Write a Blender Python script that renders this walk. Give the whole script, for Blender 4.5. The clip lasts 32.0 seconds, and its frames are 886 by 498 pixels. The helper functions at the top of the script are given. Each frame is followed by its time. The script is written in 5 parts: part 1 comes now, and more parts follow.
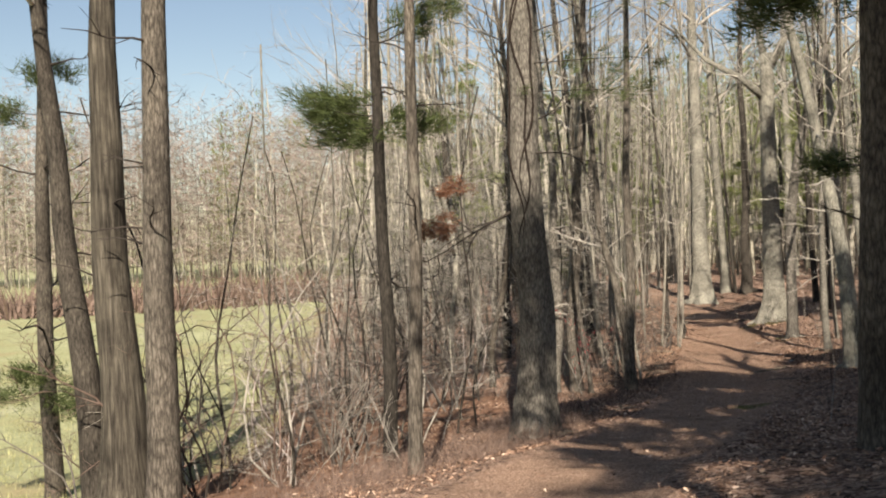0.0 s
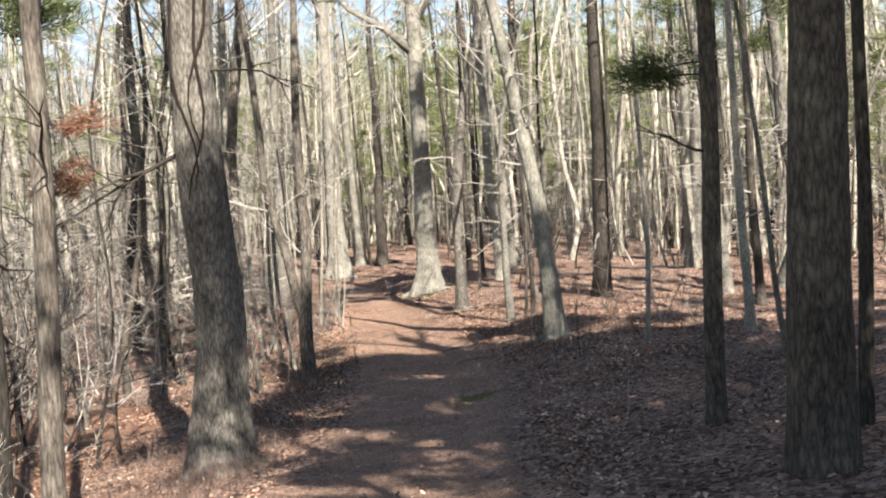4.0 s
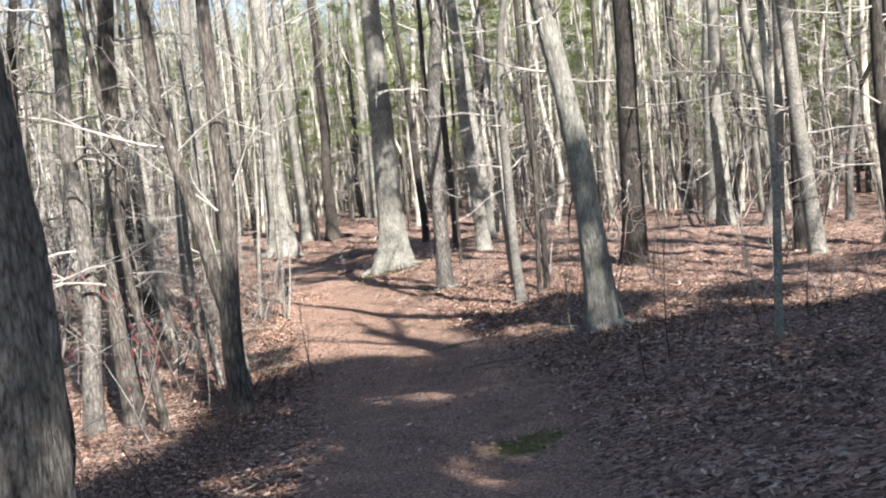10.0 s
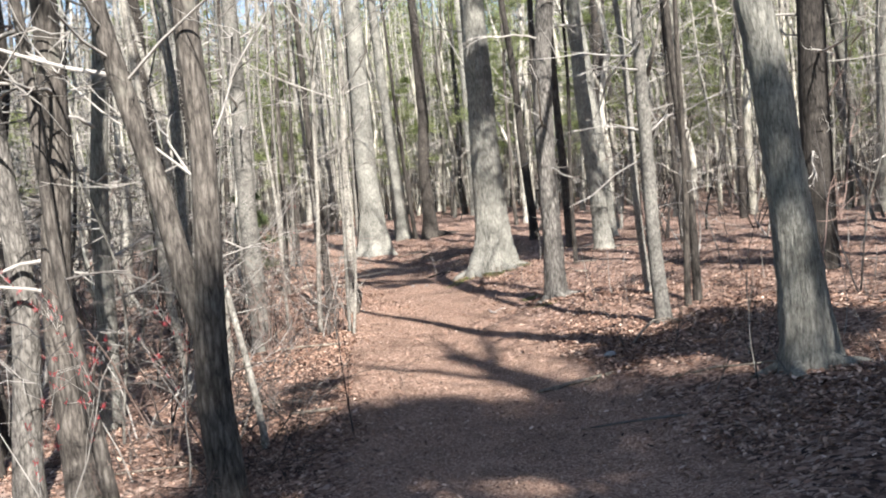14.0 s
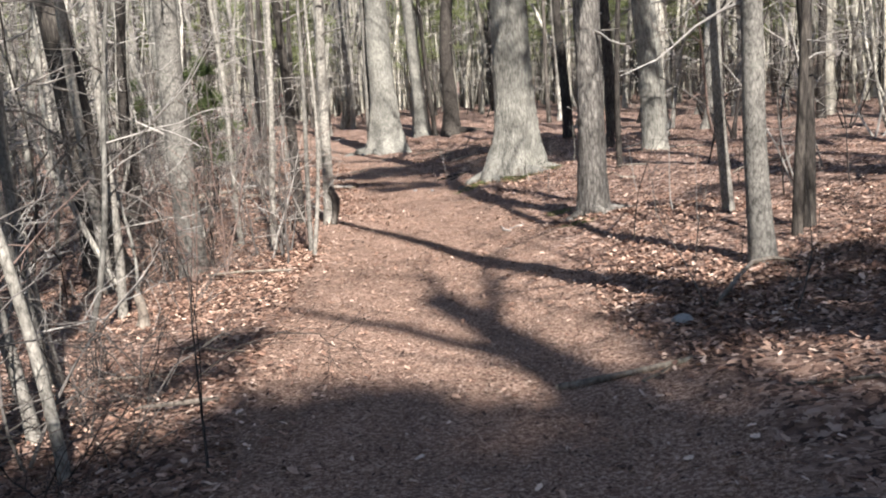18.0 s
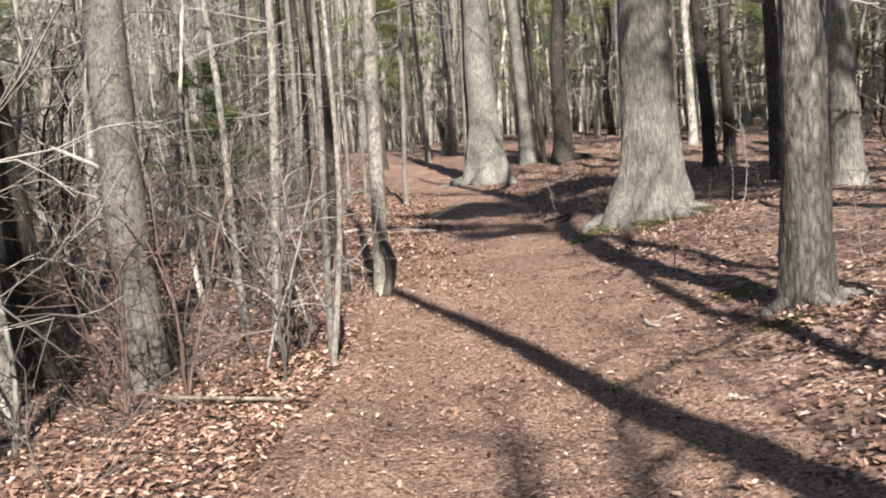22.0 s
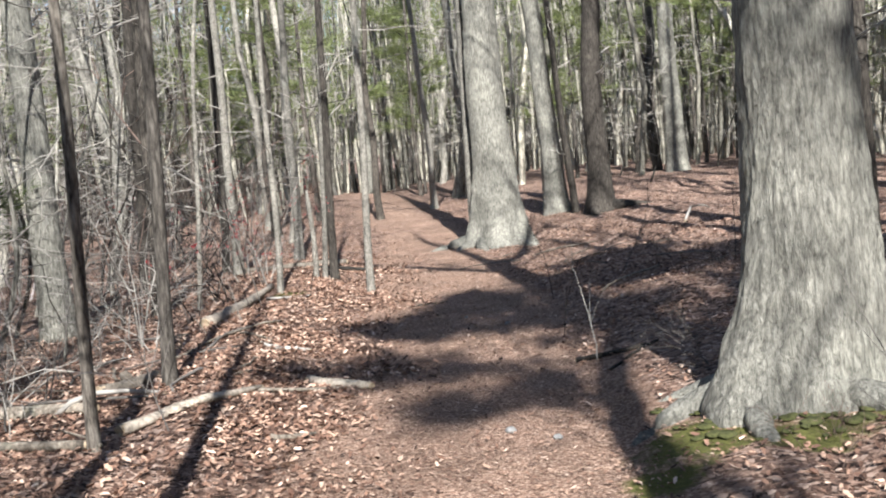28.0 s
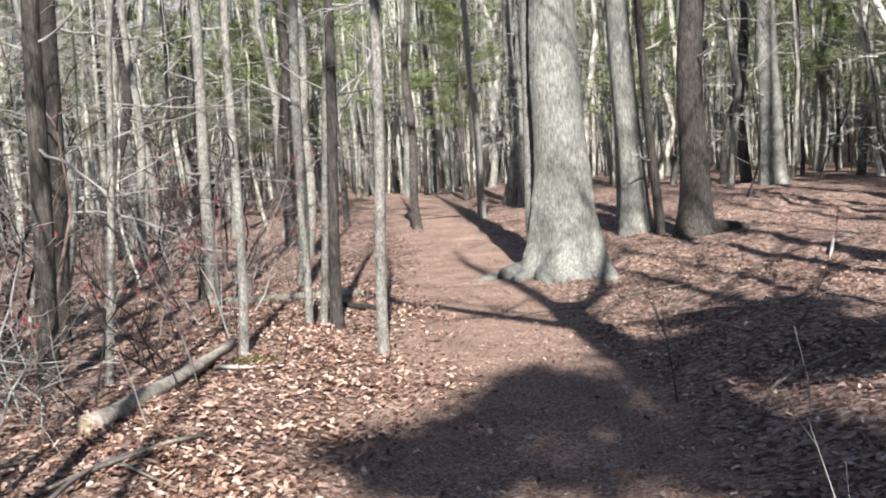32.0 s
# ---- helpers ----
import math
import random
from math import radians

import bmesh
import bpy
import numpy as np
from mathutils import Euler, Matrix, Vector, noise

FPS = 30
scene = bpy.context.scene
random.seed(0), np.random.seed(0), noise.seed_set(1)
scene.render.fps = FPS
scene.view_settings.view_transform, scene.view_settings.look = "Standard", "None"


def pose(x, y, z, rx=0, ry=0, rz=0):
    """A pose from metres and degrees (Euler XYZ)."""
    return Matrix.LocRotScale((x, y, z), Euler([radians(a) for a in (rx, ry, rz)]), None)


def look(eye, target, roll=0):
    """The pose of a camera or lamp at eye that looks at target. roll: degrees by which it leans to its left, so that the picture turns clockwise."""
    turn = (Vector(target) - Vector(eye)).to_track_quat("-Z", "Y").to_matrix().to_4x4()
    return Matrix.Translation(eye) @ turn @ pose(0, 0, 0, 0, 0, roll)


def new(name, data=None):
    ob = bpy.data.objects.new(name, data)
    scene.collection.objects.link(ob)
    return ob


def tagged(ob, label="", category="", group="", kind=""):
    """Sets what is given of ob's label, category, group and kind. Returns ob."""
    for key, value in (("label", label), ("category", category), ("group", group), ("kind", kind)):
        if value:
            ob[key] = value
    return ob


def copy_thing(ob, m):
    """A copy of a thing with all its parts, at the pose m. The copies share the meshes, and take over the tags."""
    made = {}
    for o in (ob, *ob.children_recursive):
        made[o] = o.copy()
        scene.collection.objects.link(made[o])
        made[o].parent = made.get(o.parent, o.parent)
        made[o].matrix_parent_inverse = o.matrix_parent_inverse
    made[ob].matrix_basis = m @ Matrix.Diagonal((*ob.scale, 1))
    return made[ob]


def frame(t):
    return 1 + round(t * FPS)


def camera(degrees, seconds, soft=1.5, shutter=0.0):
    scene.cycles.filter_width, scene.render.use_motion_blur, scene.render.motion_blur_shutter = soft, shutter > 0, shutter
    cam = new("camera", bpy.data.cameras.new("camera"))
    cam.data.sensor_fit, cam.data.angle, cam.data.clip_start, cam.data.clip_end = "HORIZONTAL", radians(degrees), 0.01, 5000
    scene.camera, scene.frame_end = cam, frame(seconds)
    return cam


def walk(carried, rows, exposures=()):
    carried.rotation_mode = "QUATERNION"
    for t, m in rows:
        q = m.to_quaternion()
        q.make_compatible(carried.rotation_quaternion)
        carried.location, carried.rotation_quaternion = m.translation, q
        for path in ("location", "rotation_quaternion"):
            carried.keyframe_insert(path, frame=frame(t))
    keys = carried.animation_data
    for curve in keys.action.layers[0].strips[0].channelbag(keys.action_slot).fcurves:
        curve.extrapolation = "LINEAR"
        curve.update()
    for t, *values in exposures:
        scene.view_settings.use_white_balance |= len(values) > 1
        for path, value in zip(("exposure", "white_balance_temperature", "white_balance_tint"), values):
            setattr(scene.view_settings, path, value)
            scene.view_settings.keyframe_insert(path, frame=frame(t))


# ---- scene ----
cam = camera(46.7, 32.0, 2.0)
PATH = [
    (0, (2.535, -5.153, 1.887), (1.731, -3.322, 1.852), -2.3),
    (0.5, (2.375, -4.626, 1.861), (1.846, -2.699, 1.791), -3.7),
    (1, (2.064, -4.151, 1.845), (1.595, -2.209, 1.766), -2.8),
    (1.5, (1.672, -3.844, 1.796), (1.255, -1.889, 1.741), -4.5),
    (2, (1.386, -3.425, 1.749), (0.999, -1.466, 1.632), -4.8),
    (2.5, (1.162, -2.951, 1.758), (0.822, -0.986, 1.608), -3.8),
    (3, (0.825, -2.449, 1.691), (0.663, -0.457, 1.604), -0.3),
    (3.5, (0.645, -1.96, 1.651), (0.564, 0.036, 1.543), -3.5),
    (5.5, (0.02, -0.111, 1.456), (0.0, 1.885, 1.331), -2.4),
    (6, (-0.079, 0.423, 1.401), (-0.062, 2.418, 1.256), -4.0),
    (6.5, (-0.041, 0.921, 1.373), (-0.182, 2.911, 1.238), -2.7),
    (7, (-0.103, 1.309, 1.309), (-0.258, 3.296, 1.153), -2.4),
    (7.5, (-0.164, 1.845, 1.268), (-0.157, 3.836, 1.077), -3.3),
    (8, (-0.177, 2.415, 1.236), (-0.133, 4.405, 1.048), -2.2),
    (8.5, (-0.254, 2.911, 1.146), (-0.212, 4.905, 0.993), -3.3),
    (9, (-0.206, 3.439, 1.075), (-0.145, 5.433, 0.934), -2.6),
    (9.5, (-0.223, 3.88, 1.059), (-0.221, 5.875, 0.917), -2.4),
    (10, (-0.272, 4.347, 1.031), (-0.238, 6.339, 0.863), -5.2),
    (10.5, (-0.25, 4.896, 0.959), (-0.195, 6.889, 0.797), -3.3),
    (11, (-0.28, 5.421, 0.838), (-0.239, 7.417, 0.715), -2.4),
    (11.5, (-0.261, 5.967, 0.831), (-0.225, 7.961, 0.68), -6.1),
    (12, (-0.182, 6.556, 0.782), (-0.295, 8.545, 0.611), -3.4),
    (12.5, (-0.219, 7.069, 0.736), (-0.326, 9.059, 0.564), -4.0),
    (13, (-0.215, 7.664, 0.662), (-0.344, 9.655, 0.524), -6.0),
    (13.5, (-0.209, 8.204, 0.611), (-0.386, 10.19, 0.455), -5.5),
    (15.5, (-0.16, 9.833, 0.499), (-0.329, 11.824, 0.419), -4.5),
    (16, (-0.14, 10.392, 0.448), (-0.405, 12.358, 0.194), -3.7),
    (16.5, (-0.247, 10.967, 0.41), (-0.486, 12.934, 0.137), -5.8),
    (17, (-0.242, 11.544, 0.276), (-0.594, 13.491, -0.012), -4.3),
    (17.5, (-0.267, 11.989, 0.223), (-0.621, 13.931, -0.101), -1.1),
    (18, (-0.165, 12.596, 0.184), (-0.422, 14.552, -0.145), -4.0),
    (18.5, (-0.128, 13.103, 0.202), (-0.378, 15.05, -0.181), -1.5),
    (19, (-0.18, 13.646, 0.17), (-0.457, 15.595, -0.183), -2.9),
    (19.5, (-0.164, 14.216, 0.159), (-0.527, 16.157, -0.16), -2.9),
    (20, (-0.231, 14.697, 0.096), (-0.664, 16.636, -0.139), -1.1),
    (20.5, (-0.311, 15.229, 0.044), (-0.709, 17.168, -0.24), -4.0),
    (21, (-0.414, 15.789, 0.053), (-0.835, 17.721, -0.246), -1.2),
    (21.5, (-0.545, 16.306, 0.01), (-1.008, 18.23, -0.281), -3.2),
    (22, (-0.635, 16.852, -0.013), (-1.102, 18.778, -0.277), -4.4),
    (22.5, (-0.75, 17.363, -0.035), (-1.263, 19.279, -0.288), -3.2),
    (23, (-0.871, 17.881, -0.028), (-1.334, 19.805, -0.319), -4.9),
    (23.5, (-0.975, 18.471, -0.063), (-1.464, 20.388, -0.351), -2.0),
    (24, (-1.092, 18.984, -0.054), (-1.521, 20.918, -0.329), -4.2),
    (24.5, (-1.189, 19.58, -0.089), (-1.497, 21.543, -0.323), -5.3),
    (26.5, (-1.284, 21.903, 0.068), (-1.596, 23.87, -0.111), -3.4),
    (27, (-1.266, 22.389, 0.052), (-1.564, 24.358, -0.135), -5.3),
    (27.5, (-1.289, 22.976, 0.059), (-1.753, 24.913, -0.115), -3.3),
    (28, (-1.479, 23.558, 0.075), (-2.006, 25.477, -0.127), -5.5),
    (28.5, (-1.615, 24.09, 0.073), (-2.214, 25.989, -0.114), -4.6),
    (29, (-1.787, 24.668, 0.037), (-2.468, 26.541, -0.13), -4.2),
    (29.5, (-1.967, 25.158, 0.043), (-2.591, 27.045, -0.177), -4.6),
    (30, (-2.105, 25.727, 0.117), (-2.757, 27.601, -0.129), -0.6),
    (30.5, (-2.263, 26.254, 0.11), (-2.928, 28.127, -0.114), -3.2),
    (31, (-2.345, 26.872, 0.029), (-2.967, 28.762, -0.17), -4.8),
    (31.5, (-2.485, 27.417, 0.024), (-3.132, 29.299, -0.166), -3.1),
    (32, (-2.695, 27.915, 0.02), (-3.306, 29.809, -0.175), -3.5),
]
walk(cam, [(t, look(eye, target, roll)) for t, eye, target, roll in PATH], [(0.0, 1.1, 7250, 12), (1.0, 1.4, 7200, 12), (2.0, 1.66, 7050, 12), (3.5, 1.8, 6750, 12), (6.0, 2.04, 6300, 12), (8.0, 2.08, 6000, 13), (10.0, 1.92, 6050, 13), (13.0, 1.81, 6050, 12), (16.0, 1.74, 6050, 14), (20.0, 1.38, 6250, 14), (22.0, 1.3, 6300, 14), (24.0, 1.37, 6250, 13), (28.0, 1.5, 5900, 10), (30.0, 1.56, 5850, 10), (32.0, 1.53, 5800, 11)])

# ---- world and sun ----
SUN_TURN, SUN_HIGH = 158.0, 40.0
SUN_AT = Vector((math.sin(radians(SUN_TURN)) * math.cos(radians(SUN_HIGH)), math.cos(radians(SUN_TURN)) * math.cos(radians(SUN_HIGH)), math.sin(radians(SUN_HIGH))))
world = bpy.data.worlds.new("world")
scene.world = world
world.use_nodes = True
wn = world.node_tree
sky = wn.nodes.new("ShaderNodeTexSky")
sky.sky_type, sky.sun_disc = "NISHITA", False
sky.sun_elevation, sky.sun_rotation = radians(SUN_HIGH), radians(SUN_TURN)
sky.air_density, sky.dust_density = 1.0, 0.4
wn.links.new(sky.outputs[0], wn.nodes["Background"].inputs[0])
wn.nodes["Background"].inputs[1].default_value = 0.056
lamp = bpy.data.lights.new("sun", "SUN")
lamp.energy, lamp.angle, lamp.color = 5.0, radians(0.55), (1.0, 0.935, 0.85)
sun = new("sun", lamp)
sun.matrix_world = look(SUN_AT * 60, (0, 0, 0))


# ---- materials ----
def material(name, rough=0.9):
    m = bpy.data.materials.new(name)
    m.use_nodes = True
    b = m.node_tree.nodes["Principled BSDF"]
    b.inputs["Roughness"].default_value = rough
    b.inputs["Specular IOR Level"].default_value = 0.2
    return m, m.node_tree, b


def node(nt, kind, **values):
    n = nt.nodes.new("ShaderNode" + kind)
    for key, value in values.items():
        n.inputs[key.replace("_", " ")].default_value = value
    return n


def coords(nt, scale=(1, 1, 1)):
    tc = nt.nodes.new("ShaderNodeTexCoord")
    mp = node(nt, "Mapping", Scale=scale)
    nt.links.new(tc.outputs["Object"], mp.inputs["Vector"])
    return mp.outputs["Vector"]


def noisy(nt, vec, scale, detail=4.0, rough=0.6):
    n = node(nt, "TexNoise", Scale=scale, Detail=detail, Roughness=rough)
    nt.links.new(vec, n.inputs["Vector"])
    return n.outputs["Fac"]


def ramp(nt, fac, stops):
    r = nt.nodes.new("ShaderNodeValToRGB")
    while len(r.color_ramp.elements) < len(stops):
        r.color_ramp.elements.new(0.5)
    for e, (at, c) in zip(r.color_ramp.elements, stops):
        e.position, e.color = at, (*c, 1.0) if len(c) == 3 else c
    nt.links.new(fac, r.inputs["Fac"])
    return r.outputs["Color"]


def blend(nt, fac, a, b, how="MIX"):
    m = nt.nodes.new("ShaderNodeMix")
    m.data_type, m.blend_type = "RGBA", how
    for sock, v in ((m.inputs[0], fac), (m.inputs[6], a), (m.inputs[7], b)):
        if hasattr(v, "links"):
            nt.links.new(v, sock)
        elif isinstance(v, tuple):
            sock.default_value = (*v, 1.0)
        else:
            sock.default_value = v
    return m.outputs[2]


def math_node(nt, how, a, b=0.0):
    m = nt.nodes.new("ShaderNodeMath")
    m.operation = how
    for sock, v in ((m.inputs[0], a), (m.inputs[1], b)):
        if hasattr(v, "links"):
            nt.links.new(v, sock)
        else:
            sock.default_value = v
    return m.outputs[0]


def relief(nt, bsdf, height, strength, distance):
    b = node(nt, "Bump", Strength=strength, Distance=distance)
    nt.links.new(height, b.inputs["Height"])
    nt.links.new(b.outputs["Normal"], bsdf.inputs["Normal"])


def bark(name, dark, mid, light, ridge=26.0, stretch=0.12, deep=0.02, lichen=(0.42, 0.47, 0.36), lichen_at=0.62, vary=0.35, plates=0.15, island=False, dark_at=0.34):
    """Furrowed bark: long ridges, plates, lichen blotches, and a tone that differs from tree to tree."""
    m, nt, b = material(name, 0.92)
    tall = coords(nt, (1, 1, stretch))
    plain = coords(nt)
    ridges = noisy(nt, tall, ridge, 5.0, 0.65)
    fine = noisy(nt, tall, ridge * 4.0, 3.0, 0.6)
    crack = node(nt, "TexVoronoi", Scale=ridge * 0.9)
    crack.feature = "DISTANCE_TO_EDGE"
    nt.links.new(tall, crack.inputs["Vector"])
    cut = math_node(nt, "MINIMUM", math_node(nt, "MULTIPLY", crack.outputs["Distance"], 3.0), 1.0)
    height = math_node(nt, "ADD", math_node(nt, "MULTIPLY", ridges, 0.7), math_node(nt, "ADD", math_node(nt, "MULTIPLY", cut, plates), math_node(nt, "MULTIPLY", fine, 0.25)))
    tone = ramp(nt, height, [(dark_at, dark), (0.5 + plates * 0.5, mid), (0.72 + plates * 0.6, light)])
    blotch = ramp(nt, noisy(nt, plain, 2.6, 4.0, 0.7), [(lichen_at, (0, 0, 0)), (lichen_at + 0.14, (1, 1, 1))])
    tone = blend(nt, math_node(nt, "MULTIPLY", blotch, 0.4), tone, lichen)
    # blotches mix algae stains with dappled light and shade put into the bark colour
    stain_dapple = ramp(nt, noisy(nt, plain, 1.7, 5.0, 0.65), [(0.32, (0.56, 0.55, 0.53)), (0.5, (0.95, 0.93, 0.9)), (0.68, (1.28, 1.26, 1.2))])
    tone = blend(nt, 1.0, tone, stain_dapple, "MULTIPLY")
    info = nt.nodes.new("ShaderNodeObjectInfo")
    each = ramp(nt, info.outputs["Random"], [(0.0, (1 - vary, 1 - vary, 1 - vary)), (1.0, (1 + vary, 1 + vary * 0.95, 1 + vary * 0.85))])
    if island:
        geo = nt.nodes.new("ShaderNodeNewGeometry")
        nt.links.new(math_node(nt, "FRACT", math_node(nt, "ADD", info.outputs["Random"], geo.outputs["Random Per Island"])), each.node.inputs["Fac"])
    tone = blend(nt, 1.0, tone, each, "MULTIPLY")
    nt.links.new(tone, b.inputs["Base Color"])
    relief(nt, b, height, 1.0, deep)
    return m


BARK_OAK = bark("grey_oak_bark", (0.034, 0.033, 0.029), (0.225, 0.222, 0.193), (0.375, 0.37, 0.325), 34.0, 0.24, 0.028, (0.285, 0.289, 0.243), 0.6, vary=0.1, plates=0.12, dark_at=0.27)
BARK_PALE = bark("pale_pine_bark", (0.036, 0.033, 0.03), (0.17, 0.16, 0.142), (0.3, 0.287, 0.257), 30.0, 0.3, 0.022, (0.306, 0.306, 0.259), 0.58, 0.1, 0.2)
BARK_PINE = bark("pine_bark", (0.023, 0.02, 0.018), (0.098, 0.087, 0.073), (0.165, 0.148, 0.126), 30.0, 0.28, 0.02, (0.186, 0.186, 0.149), 0.6, 0.2, 0.22)
BARK_DARK = bark("dark_bark", (0.011, 0.01, 0.009), (0.058, 0.052, 0.045), (0.118, 0.108, 0.093), 34.0, 0.2, 0.012, (0.098, 0.107, 0.086), 0.68, 0.4)
BARK_MID = bark("brown_grey_bark", (0.016, 0.014, 0.012), (0.1, 0.09, 0.078), (0.2, 0.186, 0.163), 30.0, 0.2, 0.014, (0.22, 0.22, 0.185), 0.58, 0.25, 0.2)
BARK_SAP = bark("smooth_grey_bark", (0.06, 0.056, 0.049), (0.224, 0.215, 0.189), (0.334, 0.322, 0.289), 40.0, 0.5, 0.004, (0.304, 0.322, 0.273), 0.56, 0.3)
# shaggy bark in lowered tones, the trunk's shade put into its colour
BARK_SHAG = bark("shaggy_bark", (0.013, 0.011, 0.01), (0.074, 0.067, 0.055), (0.155, 0.144, 0.122), 18.0, 0.06, 0.03, (0.133, 0.133, 0.112), 0.66, 0.15)
BARK_WOODS = bark("woods_bark", (0.049, 0.046, 0.042), (0.3, 0.292, 0.26), (0.489, 0.482, 0.434), 22.0, 0.2, 0.012, (0.316, 0.339, 0.268), 0.58, 0.6)
BARK_FAR = bark("distant_bark", (0.064, 0.061, 0.051), (0.292, 0.284, 0.246), (0.443, 0.434, 0.379), 9.0, 0.2, 0.01, (0.331, 0.355, 0.284), 0.55, 0.8, 0.1, True)


def plain(name, a, b_, scale, rough=0.9, per_island=0.0, bump=0.0, through_light=0.0):
    m, nt, b = material(name, rough)
    tone = ramp(nt, noisy(nt, coords(nt), scale, 4.0, 0.65), [(0.3, a), (0.7, b_)])
    if per_island:
        g = nt.nodes.new("ShaderNodeNewGeometry")
        k = per_island
        each = ramp(nt, g.outputs["Random Per Island"], [(0.0, (1 - k, 1 - k, 1 - k)), (1.0, (1 + k, 1 + k, 1 + k))])
        tone = blend(nt, 1.0, tone, each, "MULTIPLY")
    nt.links.new(tone, b.inputs["Base Color"])
    if bump:
        relief(nt, b, noisy(nt, coords(nt), scale * 3, 4.0, 0.6), 0.8, bump)
    if through_light:
        b.inputs["Subsurface Weight"].default_value = 0.0
        t = node(nt, "BsdfTranslucent")
        nt.links.new(tone, t.inputs["Color"])
        mix = node(nt, "MixShader", Fac=through_light)
        nt.links.new(b.outputs[0], mix.inputs[1])
        nt.links.new(t.outputs[0], mix.inputs[2])
        nt.links.new(mix.outputs[0], nt.nodes["Material Output"].inputs["Surface"])
    return m


TWIG = plain("grey_twig", (0.212, 0.195, 0.167), (0.374, 0.35, 0.308), 6.0, 0.85, 0.4)
TWIG_MID = plain("brown_grey_twig", (0.074, 0.066, 0.057), (0.148, 0.133, 0.117), 6.0, 0.85, 0.4)
TWIG_DARK = plain("dark_twig", (0.021, 0.018, 0.015), (0.051, 0.042, 0.036), 6.0, 0.85, 0.35)
TWIG_PALE = plain("pale_dead_twig", (0.25, 0.232, 0.201), (0.362, 0.338, 0.3), 5.0, 0.8, 0.25)
TWIG_RED = plain("reddish_twig", (0.117, 0.08, 0.064), (0.191, 0.138, 0.112), 5.0, 0.85, 0.3)
TWIG_TAN = plain("tan_twig", (0.19, 0.15, 0.128), (0.295, 0.245, 0.215), 0.12, 0.9, 0.35)
TWIG_PINK = plain("pinkish_twig", (0.368, 0.322, 0.304), (0.57, 0.515, 0.488), 0.2, 0.9, 0.35)
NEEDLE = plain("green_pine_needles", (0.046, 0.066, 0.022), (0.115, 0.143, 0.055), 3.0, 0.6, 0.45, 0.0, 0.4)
# paler copy of the needles, with sunlight put into its colour
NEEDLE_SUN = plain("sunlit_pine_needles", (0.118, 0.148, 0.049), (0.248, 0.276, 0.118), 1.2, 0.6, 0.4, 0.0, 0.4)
NEEDLE_RUST = plain("rust_dead_needles", (0.152, 0.069, 0.041), (0.262, 0.138, 0.09), 4.0, 0.8, 0.35, 0.0, 0.3)
BUD_RED = plain("red_maple_buds", (0.3, 0.03, 0.038), (0.45, 0.068, 0.075), 4.0, 0.7, 0.3, 0.0, 0.3)
DEADWOOD = bark("weathered_wood", (0.072, 0.061, 0.05), (0.201, 0.176, 0.145), (0.316, 0.292, 0.249), 24.0, 0.5, 0.012, (0.182, 0.201, 0.145), 0.62, 0.2)
DEADPALE = bark("bleached_barkless_wood", (0.14, 0.12, 0.098), (0.36, 0.32, 0.265), (0.52, 0.475, 0.405), 20.0, 0.4, 0.01, (0.3, 0.29, 0.22), 0.62, 0.15)
CUTWOOD = plain("broken_wood_end", (0.34, 0.258, 0.163), (0.449, 0.367, 0.258), 20.0, 0.9)
MOSS = plain("green_moss", (0.033, 0.037, 0.013), (0.085, 0.088, 0.032), 30.0, 1.0, 0.0, 0.012)
VINE = plain("dark_vine_bark", (0.009, 0.006, 0.005), (0.03, 0.021, 0.017), 14.0, 0.95, 0.0, 0.006)
GRASS = plain("pale_spring_grass", (0.288, 0.296, 0.128), (0.44, 0.424, 0.24), 1.5, 0.8, 0.4, 0.0, 0.3)
STONE = plain("grey_stone", (0.204, 0.197, 0.184), (0.306, 0.299, 0.279), 18.0, 0.85, 0.0, 0.005)


def leaf_material():
    m, nt, b = material("dry_oak_leaf", 0.75)
    g = nt.nodes.new("ShaderNodeNewGeometry")
    info = nt.nodes.new("ShaderNodeObjectInfo")
    pick = math_node(nt, "FRACT", math_node(nt, "ADD", g.outputs["Random Per Island"], info.outputs["Random"]))
    tone = ramp(nt, pick, [(0.0, (0.038, 0.024, 0.018)), (0.32, (0.155, 0.09, 0.063)), (0.62, (0.275, 0.172, 0.121)), (0.88, (0.45, 0.315, 0.23)), (1.0, (0.7, 0.56, 0.445))])
    tone = blend(nt, 1.0, tone, ramp(nt, noisy(nt, coords(nt), 60.0), [(0.3, (0.75, 0.72, 0.7)), (0.7, (1.15, 1.12, 1.1))]), "MULTIPLY")
    nt.links.new(tone, b.inputs["Base Color"])
    return m


LEAF = leaf_material()


